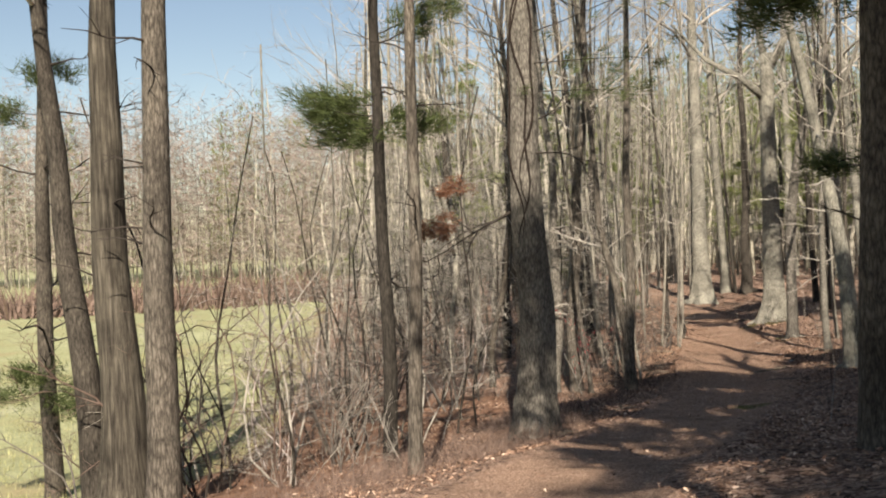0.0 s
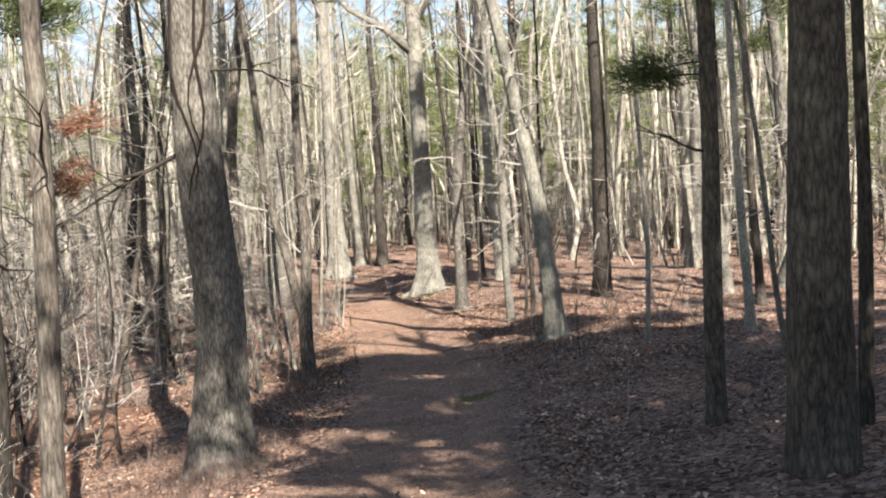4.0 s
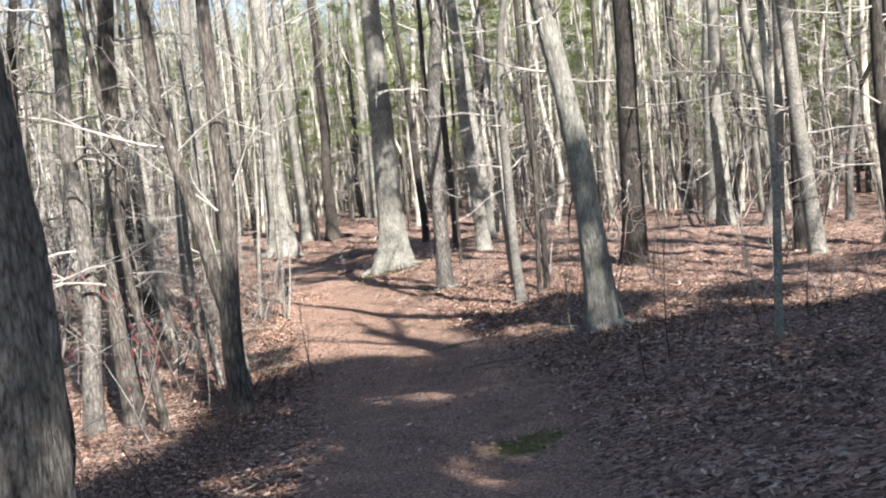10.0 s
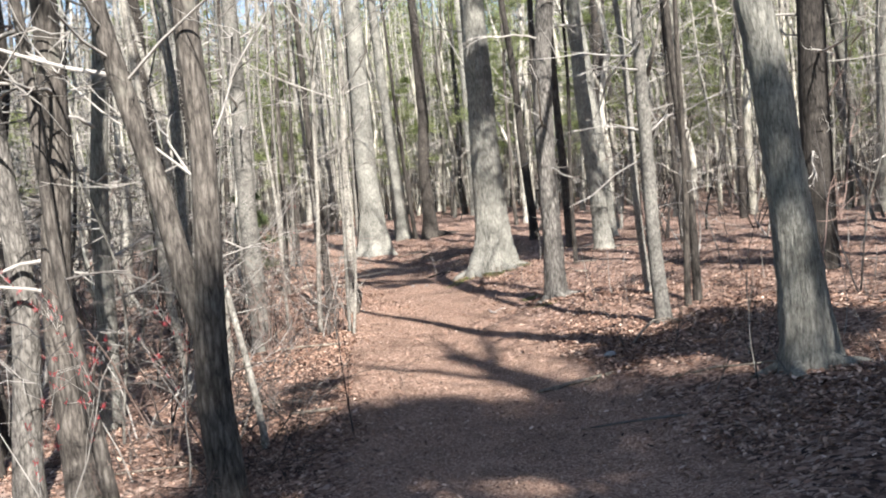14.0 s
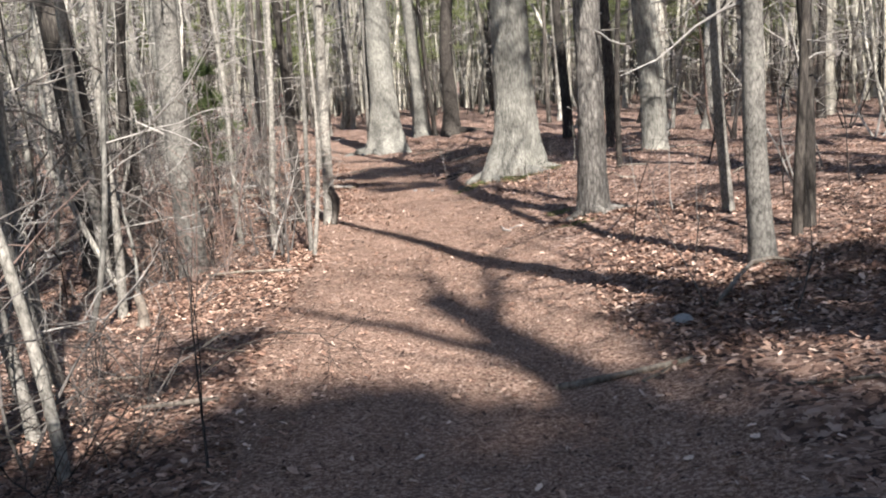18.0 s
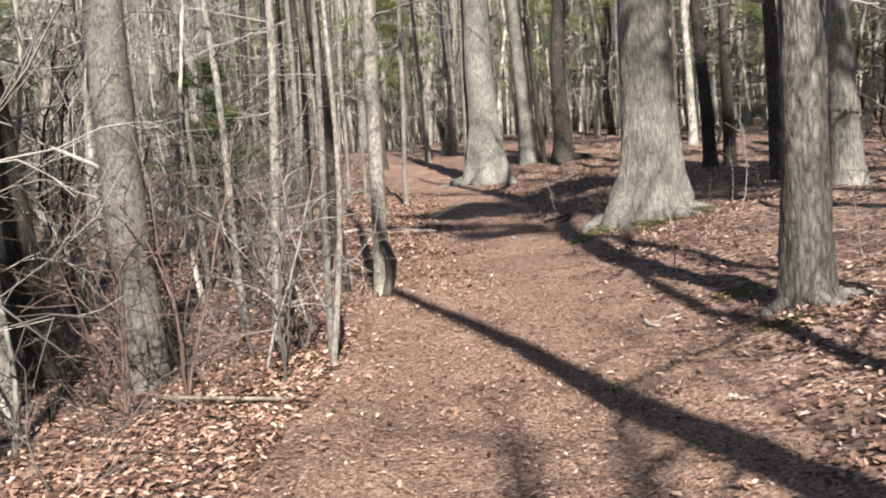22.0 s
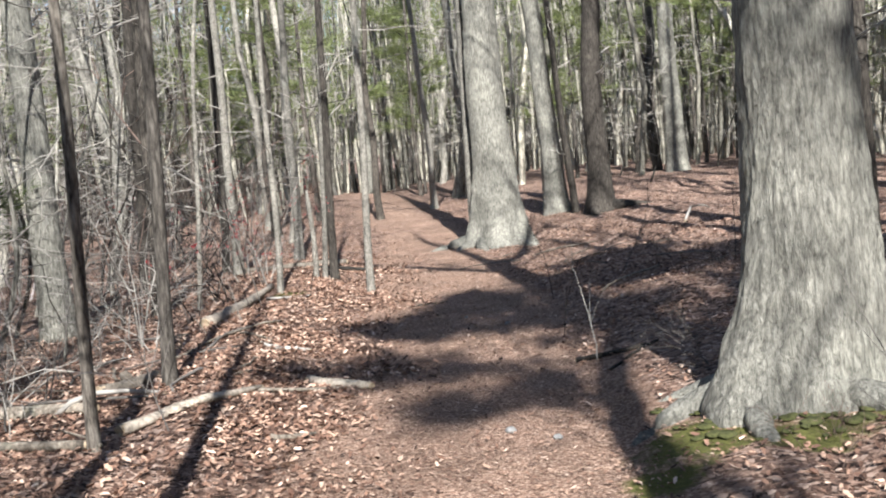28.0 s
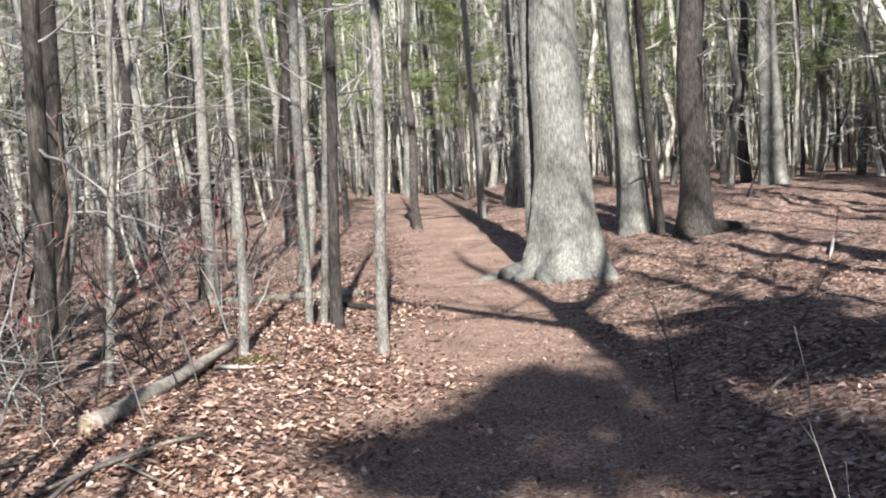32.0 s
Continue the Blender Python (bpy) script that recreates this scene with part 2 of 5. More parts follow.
def ground_material():
    """Leaf litter, the worn needle trail, meadow grass and moss, mixed by masks on the sheet."""
    m, nt, b = material("forest_floor", 0.95)
    p = coords(nt)
    cell = node(nt, "TexVoronoi", Scale=27.0, Randomness=1.0)
    warp = nt.nodes.new("ShaderNodeVectorMath")
    warp.operation = "ADD"
    wob = node(nt, "TexNoise", Scale=9.0, Detail=3.0)
    nt.links.new(p, wob.inputs["Vector"])
    sc = nt.nodes.new("ShaderNodeVectorMath")
    sc.operation = "SCALE"
    sc.inputs["Scale"].default_value = 0.16
    nt.links.new(wob.outputs["Color"], sc.inputs[0])
    nt.links.new(p, warp.inputs[0])
    nt.links.new(sc.outputs[0], warp.inputs[1])
    nt.links.new(warp.outputs[0], cell.inputs["Vector"])
    one = nt.nodes.new("ShaderNodeSeparateColor")
    nt.links.new(cell.outputs["Color"], one.inputs[0])
    litter = ramp(nt, one.outputs[0], [(0.0, (0.03, 0.02, 0.016)), (0.35, (0.165, 0.106, 0.08)), (0.7, (0.3, 0.207, 0.158)), (1.0, (0.46, 0.36, 0.295))])
    litter = blend(nt, 1.0, litter, ramp(nt, noisy(nt, p, 1.1, 5.0, 0.7), [(0.3, (0.62, 0.58, 0.56)), (0.7, (1.2, 1.15, 1.1))]), "MULTIPLY")
    needles = ramp(nt, noisy(nt, p, 46.0, 7.0, 0.82), [(0.35, (0.035, 0.022, 0.016)), (0.48, (0.215, 0.138, 0.102)), (0.6, (0.5, 0.385, 0.302))])
    needles = blend(nt, 1.0, needles, ramp(nt, noisy(nt, p, 1.7, 5.0, 0.65), [(0.3, (0.7, 0.66, 0.62)), (0.7, (1.2, 1.14, 1.08))]), "MULTIPLY")
    meadow = ramp(nt, noisy(nt, p, 0.35, 6.0, 0.7), [(0.32, (0.29, 0.25, 0.15)), (0.5, (0.275, 0.29, 0.165)), (0.7, (0.36, 0.365, 0.245))])
    meadow = blend(nt, 1.0, meadow, ramp(nt, noisy(nt, p, 9.0, 5.0, 0.7), [(0.3, (0.75, 0.75, 0.7)), (0.7, (1.2, 1.2, 1.15))]), "MULTIPLY")
    moss = ramp(nt, noisy(nt, p, 26.0, 4.0, 0.7), [(0.3, (0.055, 0.056, 0.016)), (0.7, (0.133, 0.133, 0.035))])
    brush = ramp(nt, noisy(nt, p, 2.0, 6.0, 0.75), [(0.3, (0.092, 0.05, 0.033)), (0.55, (0.198, 0.112, 0.073)), (0.75, (0.277, 0.198, 0.145))])
    tone = litter
    for name, colour in (("brushy", brush), ("trail", needles), ("meadow", meadow), ("mossy", moss)):
        a = nt.nodes.new("ShaderNodeAttribute")
        a.attribute_name = name
        ragged = math_node(nt, "ADD", a.outputs["Fac"], math_node(nt, "MULTIPLY", math_node(nt, "SUBTRACT", noisy(nt, p, 6.0, 5.0, 0.7), 0.5), 1.1))
        tone = blend(nt, ramp(nt, ragged, [(0.4, (0, 0, 0)), (0.62, (1, 1, 1))]), tone, colour)
    nt.links.new(tone, b.inputs["Base Color"])
    height = math_node(nt, "ADD", math_node(nt, "MULTIPLY", one.outputs[1], 0.6), math_node(nt, "ADD", noisy(nt, p, 60.0, 4.0, 0.7), math_node(nt, "MULTIPLY", noisy(nt, p, 7.0, 4.0, 0.6), 1.6)))
    relief(nt, b, height, 0.9, 0.02)
    return m


GROUND = ground_material()


# ---- mesh helpers ----
class Shape:
    """Vertices and faces of one mesh part."""

    def __init__(self):
        self.v, self.f = [], []

    def tube(self, pts, radii, n=5, bulge=None, cap=True):
        """A tapered round run along pts; bulge(a, k) scales the radius at the angle a of ring k."""
        base, last = len(self.v), len(pts) - 1
        for k, (p, r) in enumerate(zip(pts, radii)):
            way = (pts[min(k + 1, last)] - pts[max(k - 1, 0)]).normalized()
            side = way.orthogonal() if abs(way.z) < 0.7 else Vector((0, -way.z, way.y))
            side.normalize()
            up = way.cross(side)
            for s in range(n):
                a = math.tau * s / n
                q = r * (bulge(a, k) if bulge else 1.0)
                self.v.append(p + side * (q * math.cos(a)) + up * (q * math.sin(a)))
        for k in range(last):
            for s in range(n):
                a, b = base + k * n + s, base + k * n + (s + 1) % n
                self.f.append((a, b, b + n, a + n))
        if cap:
            self.f.append(tuple(base + last * n + s for s in range(n)))
            self.f.append(tuple(base + s for s in reversed(range(n))))
        return self

    def tri(self, a, b, c):
        i = len(self.v)
        self.v += [a, b, c]
        self.f.append((i, i + 1, i + 2))

    def mesh(self, name, mat, smooth=True):
        me = bpy.data.meshes.new(name)
        me.from_pydata([tuple(p) for p in self.v], [], self.f)
        me.materials.append(mat)
        if smooth:
            me.polygons.foreach_set("use_smooth", [True] * len(me.polygons))
        me.update()
        return me


def part(name, shape, mat, parent, label="", smooth=True):
    ob = new(name, shape.mesh(name, mat, smooth) if isinstance(shape, Shape) else shape)
    ob.parent = parent
    return tagged(ob, label)


def thing(name, at, label, category, group="", kind=""):
    ob = new(name)
    ob.empty_display_size = 0.2
    ob.matrix_basis = at
    return tagged(ob, label, category, group, kind)


# ---- lie of the land ----
def along(table, v):
    """A soft run through rows of place and value."""
    if v <= table[0][0]:
        return table[0][1]
    for (a, p), (b, q) in zip(table, table[1:]):
        if v <= b:
            u = (v - a) / (b - a)
            u = u * u * (3 - 2 * u) * 0.5 + u * 0.5
            return p + (q - p) * u
    return table[-1][1]


TRAIL_X = [(-14, 5.5), (-6, 2.7), (-2.4, 0.7), (0, 0.1), (4, -0.2), (10, -0.2), (14, -0.25), (16, -0.5), (19, -1.1), (22, -1.6), (25, -2.1), (28, -2.9), (33.7, -4.3), (38, -5.6), (42, -7.0), (56, -12.3), (80, -22)]
TRAIL_Z = [(-14, 0.7), (-6, 0.33), (0, 0.0), (4, -0.42), (8, -0.86), (12, -1.18), (16, -1.4), (21, -1.53), (27, -1.6), (34, -1.73), (42, -1.87), (56, -1.8), (66, -1.75), (80, -2.2)]
BANK_START = [(22, 0.55), (34, 1.2), (40, 2.2), (60, 2.5)]
BANK_HIGH = [(-10, 0.9), (24, 0.9), (34, 0.5), (50, 0.5), (80, 0.3)]
DROP_STEEP = [(-6, 0.28), (4, 0.28), (14, 0.12), (24, 0.10), (34, 0.02), (60, 0)]
DROP_DEEP = [(-6, 2.4), (8, 2.2), (16, 1.2), (30, 0.8), (60, 0.2)]
BERM = [(22, 0), (29, 0.18), (36, 0.18), (44, 0)]


def trail_off(x, y):
    return x - along(TRAIL_X, y)


def land(x, y):
    """Height of the smooth ground: a trail, a bank rising to its right, a drop to its left."""
    d, z = trail_off(x, y), along(TRAIL_Z, y)
    if d > 0:
        high = along(BANK_HIGH, y)
        return z + high * (1 - math.exp(-0.22 * max(0, d - along(BANK_START, y)) / high))
    e, deep = max(0, -d - 1.0), along(DROP_DEEP, y)
    return z + along(BERM, y) * min(1, e / 0.8) - deep * (1 - math.exp(-along(DROP_STEEP, y) * e / deep))


def ground(x, y):
    """The land with its small bumps, flatter on the trail."""
    d = abs(trail_off(x, y))
    rough = 0.25 + 0.75 * min(1, max(0, d - 0.7) / 1.2)
    n = noise.noise((x * 0.9, y * 0.9, 3.0)) * 0.08 + noise.noise((x * 2.6, y * 2.6, 7.0)) * 0.045 + noise.noise((x * 7.0, y * 7.0, 1.0)) * 0.012
    return land(x, y) + rough * n


def soft(a, b, v):
    u = min(1, max(0, (v - a) / (b - a)))
    return u * u * (3 - 2 * u)


def in_meadow(x, y):
    return soft(0, 5, -0.53 * (y + 5) + 2.5 - x) * soft(6, 8.5, -trail_off(x, y))


MOSS_SPOTS = [(-1.65, 28.75, 0.3), (-1.15, 28.6, 0.24), (-0.55, 28.85, 0.34), (-1.8, 28.2, 0.2), (0.34, 12.0, 0.31), (-0.34, 24.0, 0.16), (-0.15, 22.75, 0.2), (-6.75, 35.3, 0.2)]


def build_ground():
    near = [i * 0.13 for i in range(0, 62)]
    step, far = 0.16, near[-1]
    offs = list(near)
    while far < 420:
        step *= 1.14
        far += step
        offs.append(far)
    offs = [-o for o in reversed(offs[1:])] + offs
    ys = [-9 + i * 0.14 for i in range(0, 425)]
    step, far = 0.16, ys[-1]
    while far < 460:
        step *= 1.13
        far += step
        ys.append(far)
    step, far = 0.16, ys[0]
    while far > -300:
        step *= 1.25
        far -= step
        ys.insert(0, far)
    s, trail, meadow, mossy, brushy = Shape(), [], [], [], []
    for y in ys:
        c = along(TRAIL_X, y)
        for o in offs:
            x = c + o
            s.v.append((x, y, ground(x, y)))
            wide = along([(10, 0.8), (16, 1.1), (25, 1.15), (30, 0.75), (45, 0.7)] if o < 0 else [(10, 0.8), (16, 1.1), (30, 1.25), (45, 0.9)], y)
            trail.append(1 - soft(wide - 0.5, wide + 0.7, abs(o)))
            meadow.append(in_meadow(x, y))
            mossy.append(max([max(0, 1 - math.hypot(x - a, y - b) / (2 * r)) for a, b, r in MOSS_SPOTS]) if abs(o) < 6 else 0)
            brushy.append(soft(3.0, 5.0, -o) * (1 - soft(13, 19, y)) if o < 0 else 0)
    n = len(offs)
    for j in range(len(ys) - 1):
        for i in range(n - 1):
            a = j * n + i
            s.f.append((a, a + 1, a + n + 1, a + n))
    me = s.mesh("ground", GROUND)
    for name, values in (("trail", trail), ("meadow", meadow), ("mossy", mossy), ("brushy", brushy)):
        me.attributes.new(name, "FLOAT", "POINT").data.foreach_set("value", values)
    return tagged(new("ground", me), "sloping forest floor of dry oak leaves with a worn needle trail", "ground", kind="structure")


floor = build_ground()


# ---- trees ----
def wander(rng, p, way, length, steps, bend, droop=0.0):
    """A crooked run of points from p."""
    pts, way = [p.copy()], way.normalized()
    for k in range(steps):
        way = (way + Vector((rng.uniform(-bend, bend), rng.uniform(-bend, bend), rng.uniform(-bend, bend) - droop))).normalized()
        p = p + way * (length / steps)
        pts.append(p)
    return pts


def grow(s, rng, p, way, length, r, level, kids=4, bend=0.25, droop=0.0, n=4):
    """A limb with its side twigs, down to the given level."""
    steps = 5 if level > 1 else (4 if level == 1 else 2)
    pts = wander(rng, p, way, length, steps, bend, droop)
    s.tube(pts, [max(0.0018, r * (1 - 0.8 * k / steps)) for k in range(steps + 1)], n if level else 3, cap=False)
    if level <= 0:
        return pts
    for k in range(kids):
        u = rng.uniform(0.2, 0.98)
        i = min(steps - 1, int(u * steps))
        q = pts[i].lerp(pts[i + 1], u * steps - i)
        out = (pts[i + 1] - pts[i]).normalized()
        turn = Vector((rng.uniform(-1, 1), rng.uniform(-1, 1), rng.uniform(-0.6, 0.9)))
        grow(s, rng, q, out * 0.75 + turn * 0.8, length * rng.uniform(0.3, 0.6) * (1.15 - 0.5 * u), r * 0.45, level - 1, kids, bend * 1.2, droop, 3)
    return pts


def tuft(s, rng, p, way, size, count=10, thin=0.07):
    """A spray of needles about p."""
    way = way.normalized()
    for _ in range(count):
        d = (way + Vector((rng.uniform(-1, 1), rng.uniform(-1, 1), rng.uniform(-0.7, 0.8)))).normalized()
        side = d.orthogonal().normalized()
        side.rotate(Matrix.Rotation(rng.uniform(0, 6.28), 3, d))
        q = p + Vector((rng.uniform(-1, 1), rng.uniform(-1, 1), rng.uniform(-1, 1))) * size * 0.35
        w = size * thin * rng.uniform(0.7, 1.3)
        s.tri(q - side * w, q + side * w, q + d * size * rng.uniform(0.7, 1.2))


def bough(wood, green, rng, p, way, length, r, tufts, size, droop=0.03, count=10, thin=0.07, deep=0.28):
    pts = wander(rng, p, way, length, 4, 0.15, droop)
    wood.tube(pts, [max(0.003, r * (1 - 0.8 * k / 4)) for k in range(5)], 4, cap=False)
    for _ in range(tufts):
        u = rng.uniform(0.3, 1.0)
        i = min(3, int(u * 4))
        q = pts[i].lerp(pts[i + 1], u * 4 - i)
        spread = length * 0.28 * (1.2 - 0.5 * u)
        q = q + Vector((rng.uniform(-1, 1) * spread, rng.uniform(-1, 1) * spread, rng.uniform(-deep, deep) * spread))
        tuft(green, rng, q, way + Vector((0, 0, 0.3)), size, count, thin)


def trunk_run(rng, h, lean, crook, bow=0.0, bow_from=0.0):
    """Points up a trunk, close together near the foot."""
    zs = [-0.25, -0.05, 0.05, 0.12, 0.22, 0.36, 0.55, 0.8, 1.1, 1.5, 2.0, 2.6, 3.3, 4.1, 5.0, 6.2, 7.8, 9.6, 11.8, 14.5, 17.5, 21.0, 24.5]
    zs = [z for z in zs if z < h - 0.4] + [h]
    ph = [rng.uniform(0, 6.28) for _ in range(4)]
    pts = []
    for z in zs:
        u = max(0.0, z)
        sx = crook * (math.sin(u * 0.75 + ph[0]) - math.sin(ph[0])) + crook * 0.5 * (math.sin(u * 1.9 + ph[1]) - math.sin(ph[1]))
        sy = crook * (math.sin(u * 0.8 + ph[2]) - math.sin(ph[2]))
        pts.append(Vector((lean[0] * u + bow * max(0.0, u - bow_from) ** 2 + sx, lean[1] * u + sy, z)))
    return pts


def closer(pts, step, top):
    """The same run with points no further apart than step, up to the height top."""
    out = [pts[0]]
    for a, b in zip(pts, pts[1:]):
        k = max(1, math.ceil((b.z - a.z) / step)) if a.z < top else 1
        out += [a.lerp(b, (i + 1) / k) for i in range(k)]
    return out


def trunk_shape(rng, pts, r, h, flare, n, lumps=0.05, roots=5, ridge=0.0):
    if ridge:
        pts = closer(pts, 0.05, 5.0)
    ph = [rng.uniform(0, 6.28) for _ in range(6)]
    radii = [max(0.012, r * (1.04 - 0.86 * max(0.0, p.z) / h) * (1 + flare * math.exp(-max(0.0, p.z + 0.05) / (1.9 * r + 0.04)))) for p in pts]

    def bulge(a, k):
        z = max(0.0, pts[k].z)
        foot = math.exp(-z / (2.4 * r + 0.05))
        root = (0.5 + 0.5 * math.cos(roots * a + ph[0])) * 0.5 + 0.3 * math.cos(2 * a + ph[1]) + 0.2 * math.cos(3 * a + ph[2])
        furrow = ridge / r * (abs(noise.noise((math.cos(a) * r * 26 + ph[5], math.sin(a) * r * 26, z * 5.0))) - 0.22) if ridge and z < 5.5 else 0.0
        return 1 + furrow + flare * 0.55 * foot * root + lumps * noise.noise((math.cos(a) * 1.4 + ph[3], math.sin(a) * 1.4, z * 1.1 + ph[4]))

    return Shape().tube(pts, radii, n, bulge)


def on_trunk(pts, r, h, z):
    for a, b in zip(pts, pts[1:]):
        if z <= b.z:
            return a.lerp(b, (z - a.z) / (b.z - a.z)), r * (1.04 - 0.86 * z / h)
    return pts[-1], 0.02


def bare_crown(rng, pts, r, h, low, limbs, kids=4):
    s = Shape()
    for k in range(limbs):
        z = h * rng.uniform(low, 0.97)
        p, rr = on_trunk(pts, r, h, z)
        a = rng.uniform(0, 6.28)
        way = Vector((math.cos(a), math.sin(a), rng.uniform(0.35, 1.1)))
        grow(s, rng, p, way, (h - z) * 0.45 + rng.uniform(1.2, 2.6), max(0.012, rr * 0.45), 2, kids, 0.22, -0.03, 4)
    return s


def pine_crown(rng, pts, r, h, low, boughs, size=0.3, reach=2.6, tufts=16, count=14, thin=0.04):
    wood, green = Shape(), Shape()
    for k in range(boughs):
        z = h * (low + (0.99 - low) * (k + rng.random()) / boughs)
        p, rr = on_trunk(pts, r, h, z)
        a = rng.uniform(0, 6.28)
        long = reach * (1.08 - 0.9 * (z / h - low) / (1 - low)) * rng.uniform(0.7, 1.15)
        bough(wood, green, rng, p, Vector((math.cos(a), math.sin(a), rng.uniform(-0.05, 0.35))), long, max(0.012, rr * 0.3), tufts, size, 0.03, count, thin)
    return wood, green


TREES = []


def tree(name, x, y, r, lean, h, bark_of, label, flare=0.35, crook=0.03, n=12, crown="bare", low=0.45, limbs=7, dead=4, dead_from=1.2, dead_to=5.0, dead_long=1.0, dead_mat=None, sink=0.0, boughs=16, group="", reach=2.6, lumps=0.05, ridge=0.0, bow=0.0, bow_from=0.0, taper=0.0):
    """One tree: a trunk, its single low dead branches, and a crown."""
    rng = random.Random(f"{name}{x:.2f}{y:.2f}")
    at = thing(name, pose(x, y, ground(x, y) - sink), label, "tree", group)
    pts = trunk_run(rng, h, lean, crook, bow, bow_from)
    stem = part("trunk", trunk_shape(rng, pts, r, taper or h, flare, n, lumps, 5, ridge), bark_of, at)
    for k in range(dead):
        z = rng.uniform(dead_from, min(dead_to, h * 0.8))
        p, rr = on_trunk(pts, r, h, z)
        a = rng.uniform(0, 6.28)
        s = Shape()
        grow(s, rng, p, Vector((math.cos(a), math.sin(a), rng.uniform(-0.15, 0.45))), dead_long * rng.uniform(0.5, 1.5), min(0.022, rr * 0.25), 1 if rng.random() < 0.5 else 2, 3, 0.28, 0.02)
        part("branch", s, dead_mat or TWIG, at)
    if crown == "bare":
        part("crown", bare_crown(rng, pts, r, h, low, limbs), TWIG, at, "bare leafless crown")
    elif crown:
        wood, green = pine_crown(rng, pts, r, h, low, boughs, 0.55, reach, 22, 10, 0.07) if crown == "dense pine" else pine_crown(rng, pts, r, h, low, boughs, 0.3, reach)
        top = part("crown", wood, TWIG_DARK, at)
        part("needles", green, NEEDLE, top, "green needle sprays", smooth=False)
    TREES.append((x, y, at, pts, r, h))
    return at


OAK = "grey-barked bare oak on the leafy slope"
DARK = "dark slender bare tree among the dry leaves"
SAP = "slim grey bare sapling standing in leaf litter"

# beside the first bend
# 'dense pine' crowns stand above view, their size and density set for shade
pine_a = tree("pine_tree", -2.24, 8.8, 0.25, (0.012, 0.0), 19, BARK_PALE, "large pine with pale scaly bark and dark vines", 0.55, 0.05, 96, "dense pine", 0.56, lumps=0.12, ridge=0.022, dead=7, dead_from=3.2, dead_to=7.5, dead_long=1.3, dead_mat=TWIG_DARK, boughs=22, reach=3.0)
tree("pine_tree", 2.4, 4.35, 0.183, (0.012, 0.0), 10.1, BARK_PINE, "thick dark shaded pine trunk by the trail", 0.12, 0.01, 40, "dense pine", 0.64, ridge=0.014, dead=3, dead_from=2.6, dead_to=6, dead_mat=TWIG_DARK, boughs=12, reach=1.5)
tree("pine_tree", 2.34, 6.74, 0.08, (0.015, 0.0), 10.5, BARK_PINE, "slender dark pine on the leafy bank", 0.15, 0.02, 14, "pine", 0.84, dead=6, dead_from=2.0, dead_to=6, dead_mat=TWIG_DARK, boughs=6, reach=1.1)
tree("pine_tree", 3.0, 5.3, 0.05, (0.02, 0.0), 9.2, BARK_DARK, "thin dark pine stem next to a thicker pine", 0.1, 0.02, 10, "dense pine", 0.68, dead=6, dead_to=5, dead_mat=TWIG_DARK, boughs=15, reach=1.7)
tree("pine_tree", -2.5, 5.3, 0.082, (0.03, 0.0), 14, BARK_MID, "slim grey-brown pine trunk at the edge of the bank", 0.25, 0.02, 14, "pine", 0.6, dead=5, dead_from=2.5, dead_to=7, dead_mat=TWIG_DARK, boughs=9)
tree("pine_tree", -3.9, 7.4, 0.1, (0.01, 0.0), 15, BARK_DARK, "slim dark pine with a green bough over the bank", 0.2, 0.03, 14, "pine", 0.6, dead=8, dead_from=2.5, dead_to=7, dead_mat=TWIG_DARK, boughs=9)
tree("pine_tree", -6.0, 5.2, 0.205, (0.025, 0.01), 17, BARK_MID, "straight mottled pine above the meadow", 0.15, 0.02, 20, "pine", 0.6, dead=7, dead_from=3.0, dead_to=8, dead_mat=TWIG_DARK, boughs=10)
tree("dead_tree", -7.05, 5.7, 0.3, (0.0, 0.0), 12, BARK_SHAG, "broad shaggy trunk with peeling grey bark", 0.25, 0.05, 26, "bare", 0.6, 5, 4, 3, 8, 1.2, TWIG_DARK)
# near-black bark puts the shade on this leaning trunk into its colour
tree("dead_tree", -7.75, 6.0, 0.2, (-0.08, -0.03), 11, BARK_DARK, "leaning trunk toned dark for shade beside a shaggy one", 0.3, 0.08, 18, "bare", 0.6, 5, 5, 2, 8, 1.3, TWIG_DARK)
tree("pine_tree", -9.6, 7.0, 0.14, (0.028, 0.0), 14, BARK_PINE, "pine with a reddish wound low on its trunk", 0.2, 0.03, 16, "pine", 0.6, dead=12, dead_from=1.5, dead_to=7, dead_long=1.5, dead_mat=TWIG_DARK, boughs=8)
# left of the trail, second stretch
tree("oak_tree", -3.75, 16.0, 0.12, (0.06, 0.0), 13, BARK_MID, "mottled grey tree wound with old vines", 0.25, 0.1, 16, dead=6)
tree("oak_tree", -4.3, 16.2, 0.11, (-0.03, 0.0), 12, BARK_PALE, "grey leaning tree below the trail", 0.25, 0.12, 16, dead=6)
tree("maple_tree", -3.27, 15.4, 0.052, (-0.106, 0.01), 9, BARK_MID, "slim dark tree leaning from the trail edge", 0.3, 0.05, 12, dead=6, dead_mat=TWIG_MID)
tree("oak_tree", -4.8, 18.9, 0.105, (0.06, 0.01), 13, BARK_OAK, "grey tree with loose bark below the trail", 0.25, 0.06, 16, dead=7)
tree("maple_tree", -5.45, 23.5, 0.185, (-0.075, -0.015), 13, BARK_DARK, "black leaning trunk beyond a bare thicket", 0.5, 0.06, 16, dead=8)
tree("oak_tree", -4.2, 22.9, 0.138, (0.02, 0.005), 15, BARK_SAP, "grey straight tree behind a bare thicket", 0.12, 0.03, 18, dead=8)
tree("maple_tree", -6.4, 26.5, 0.1, (0.04, 0.01), 13, BARK_DARK, DARK, dead=6)
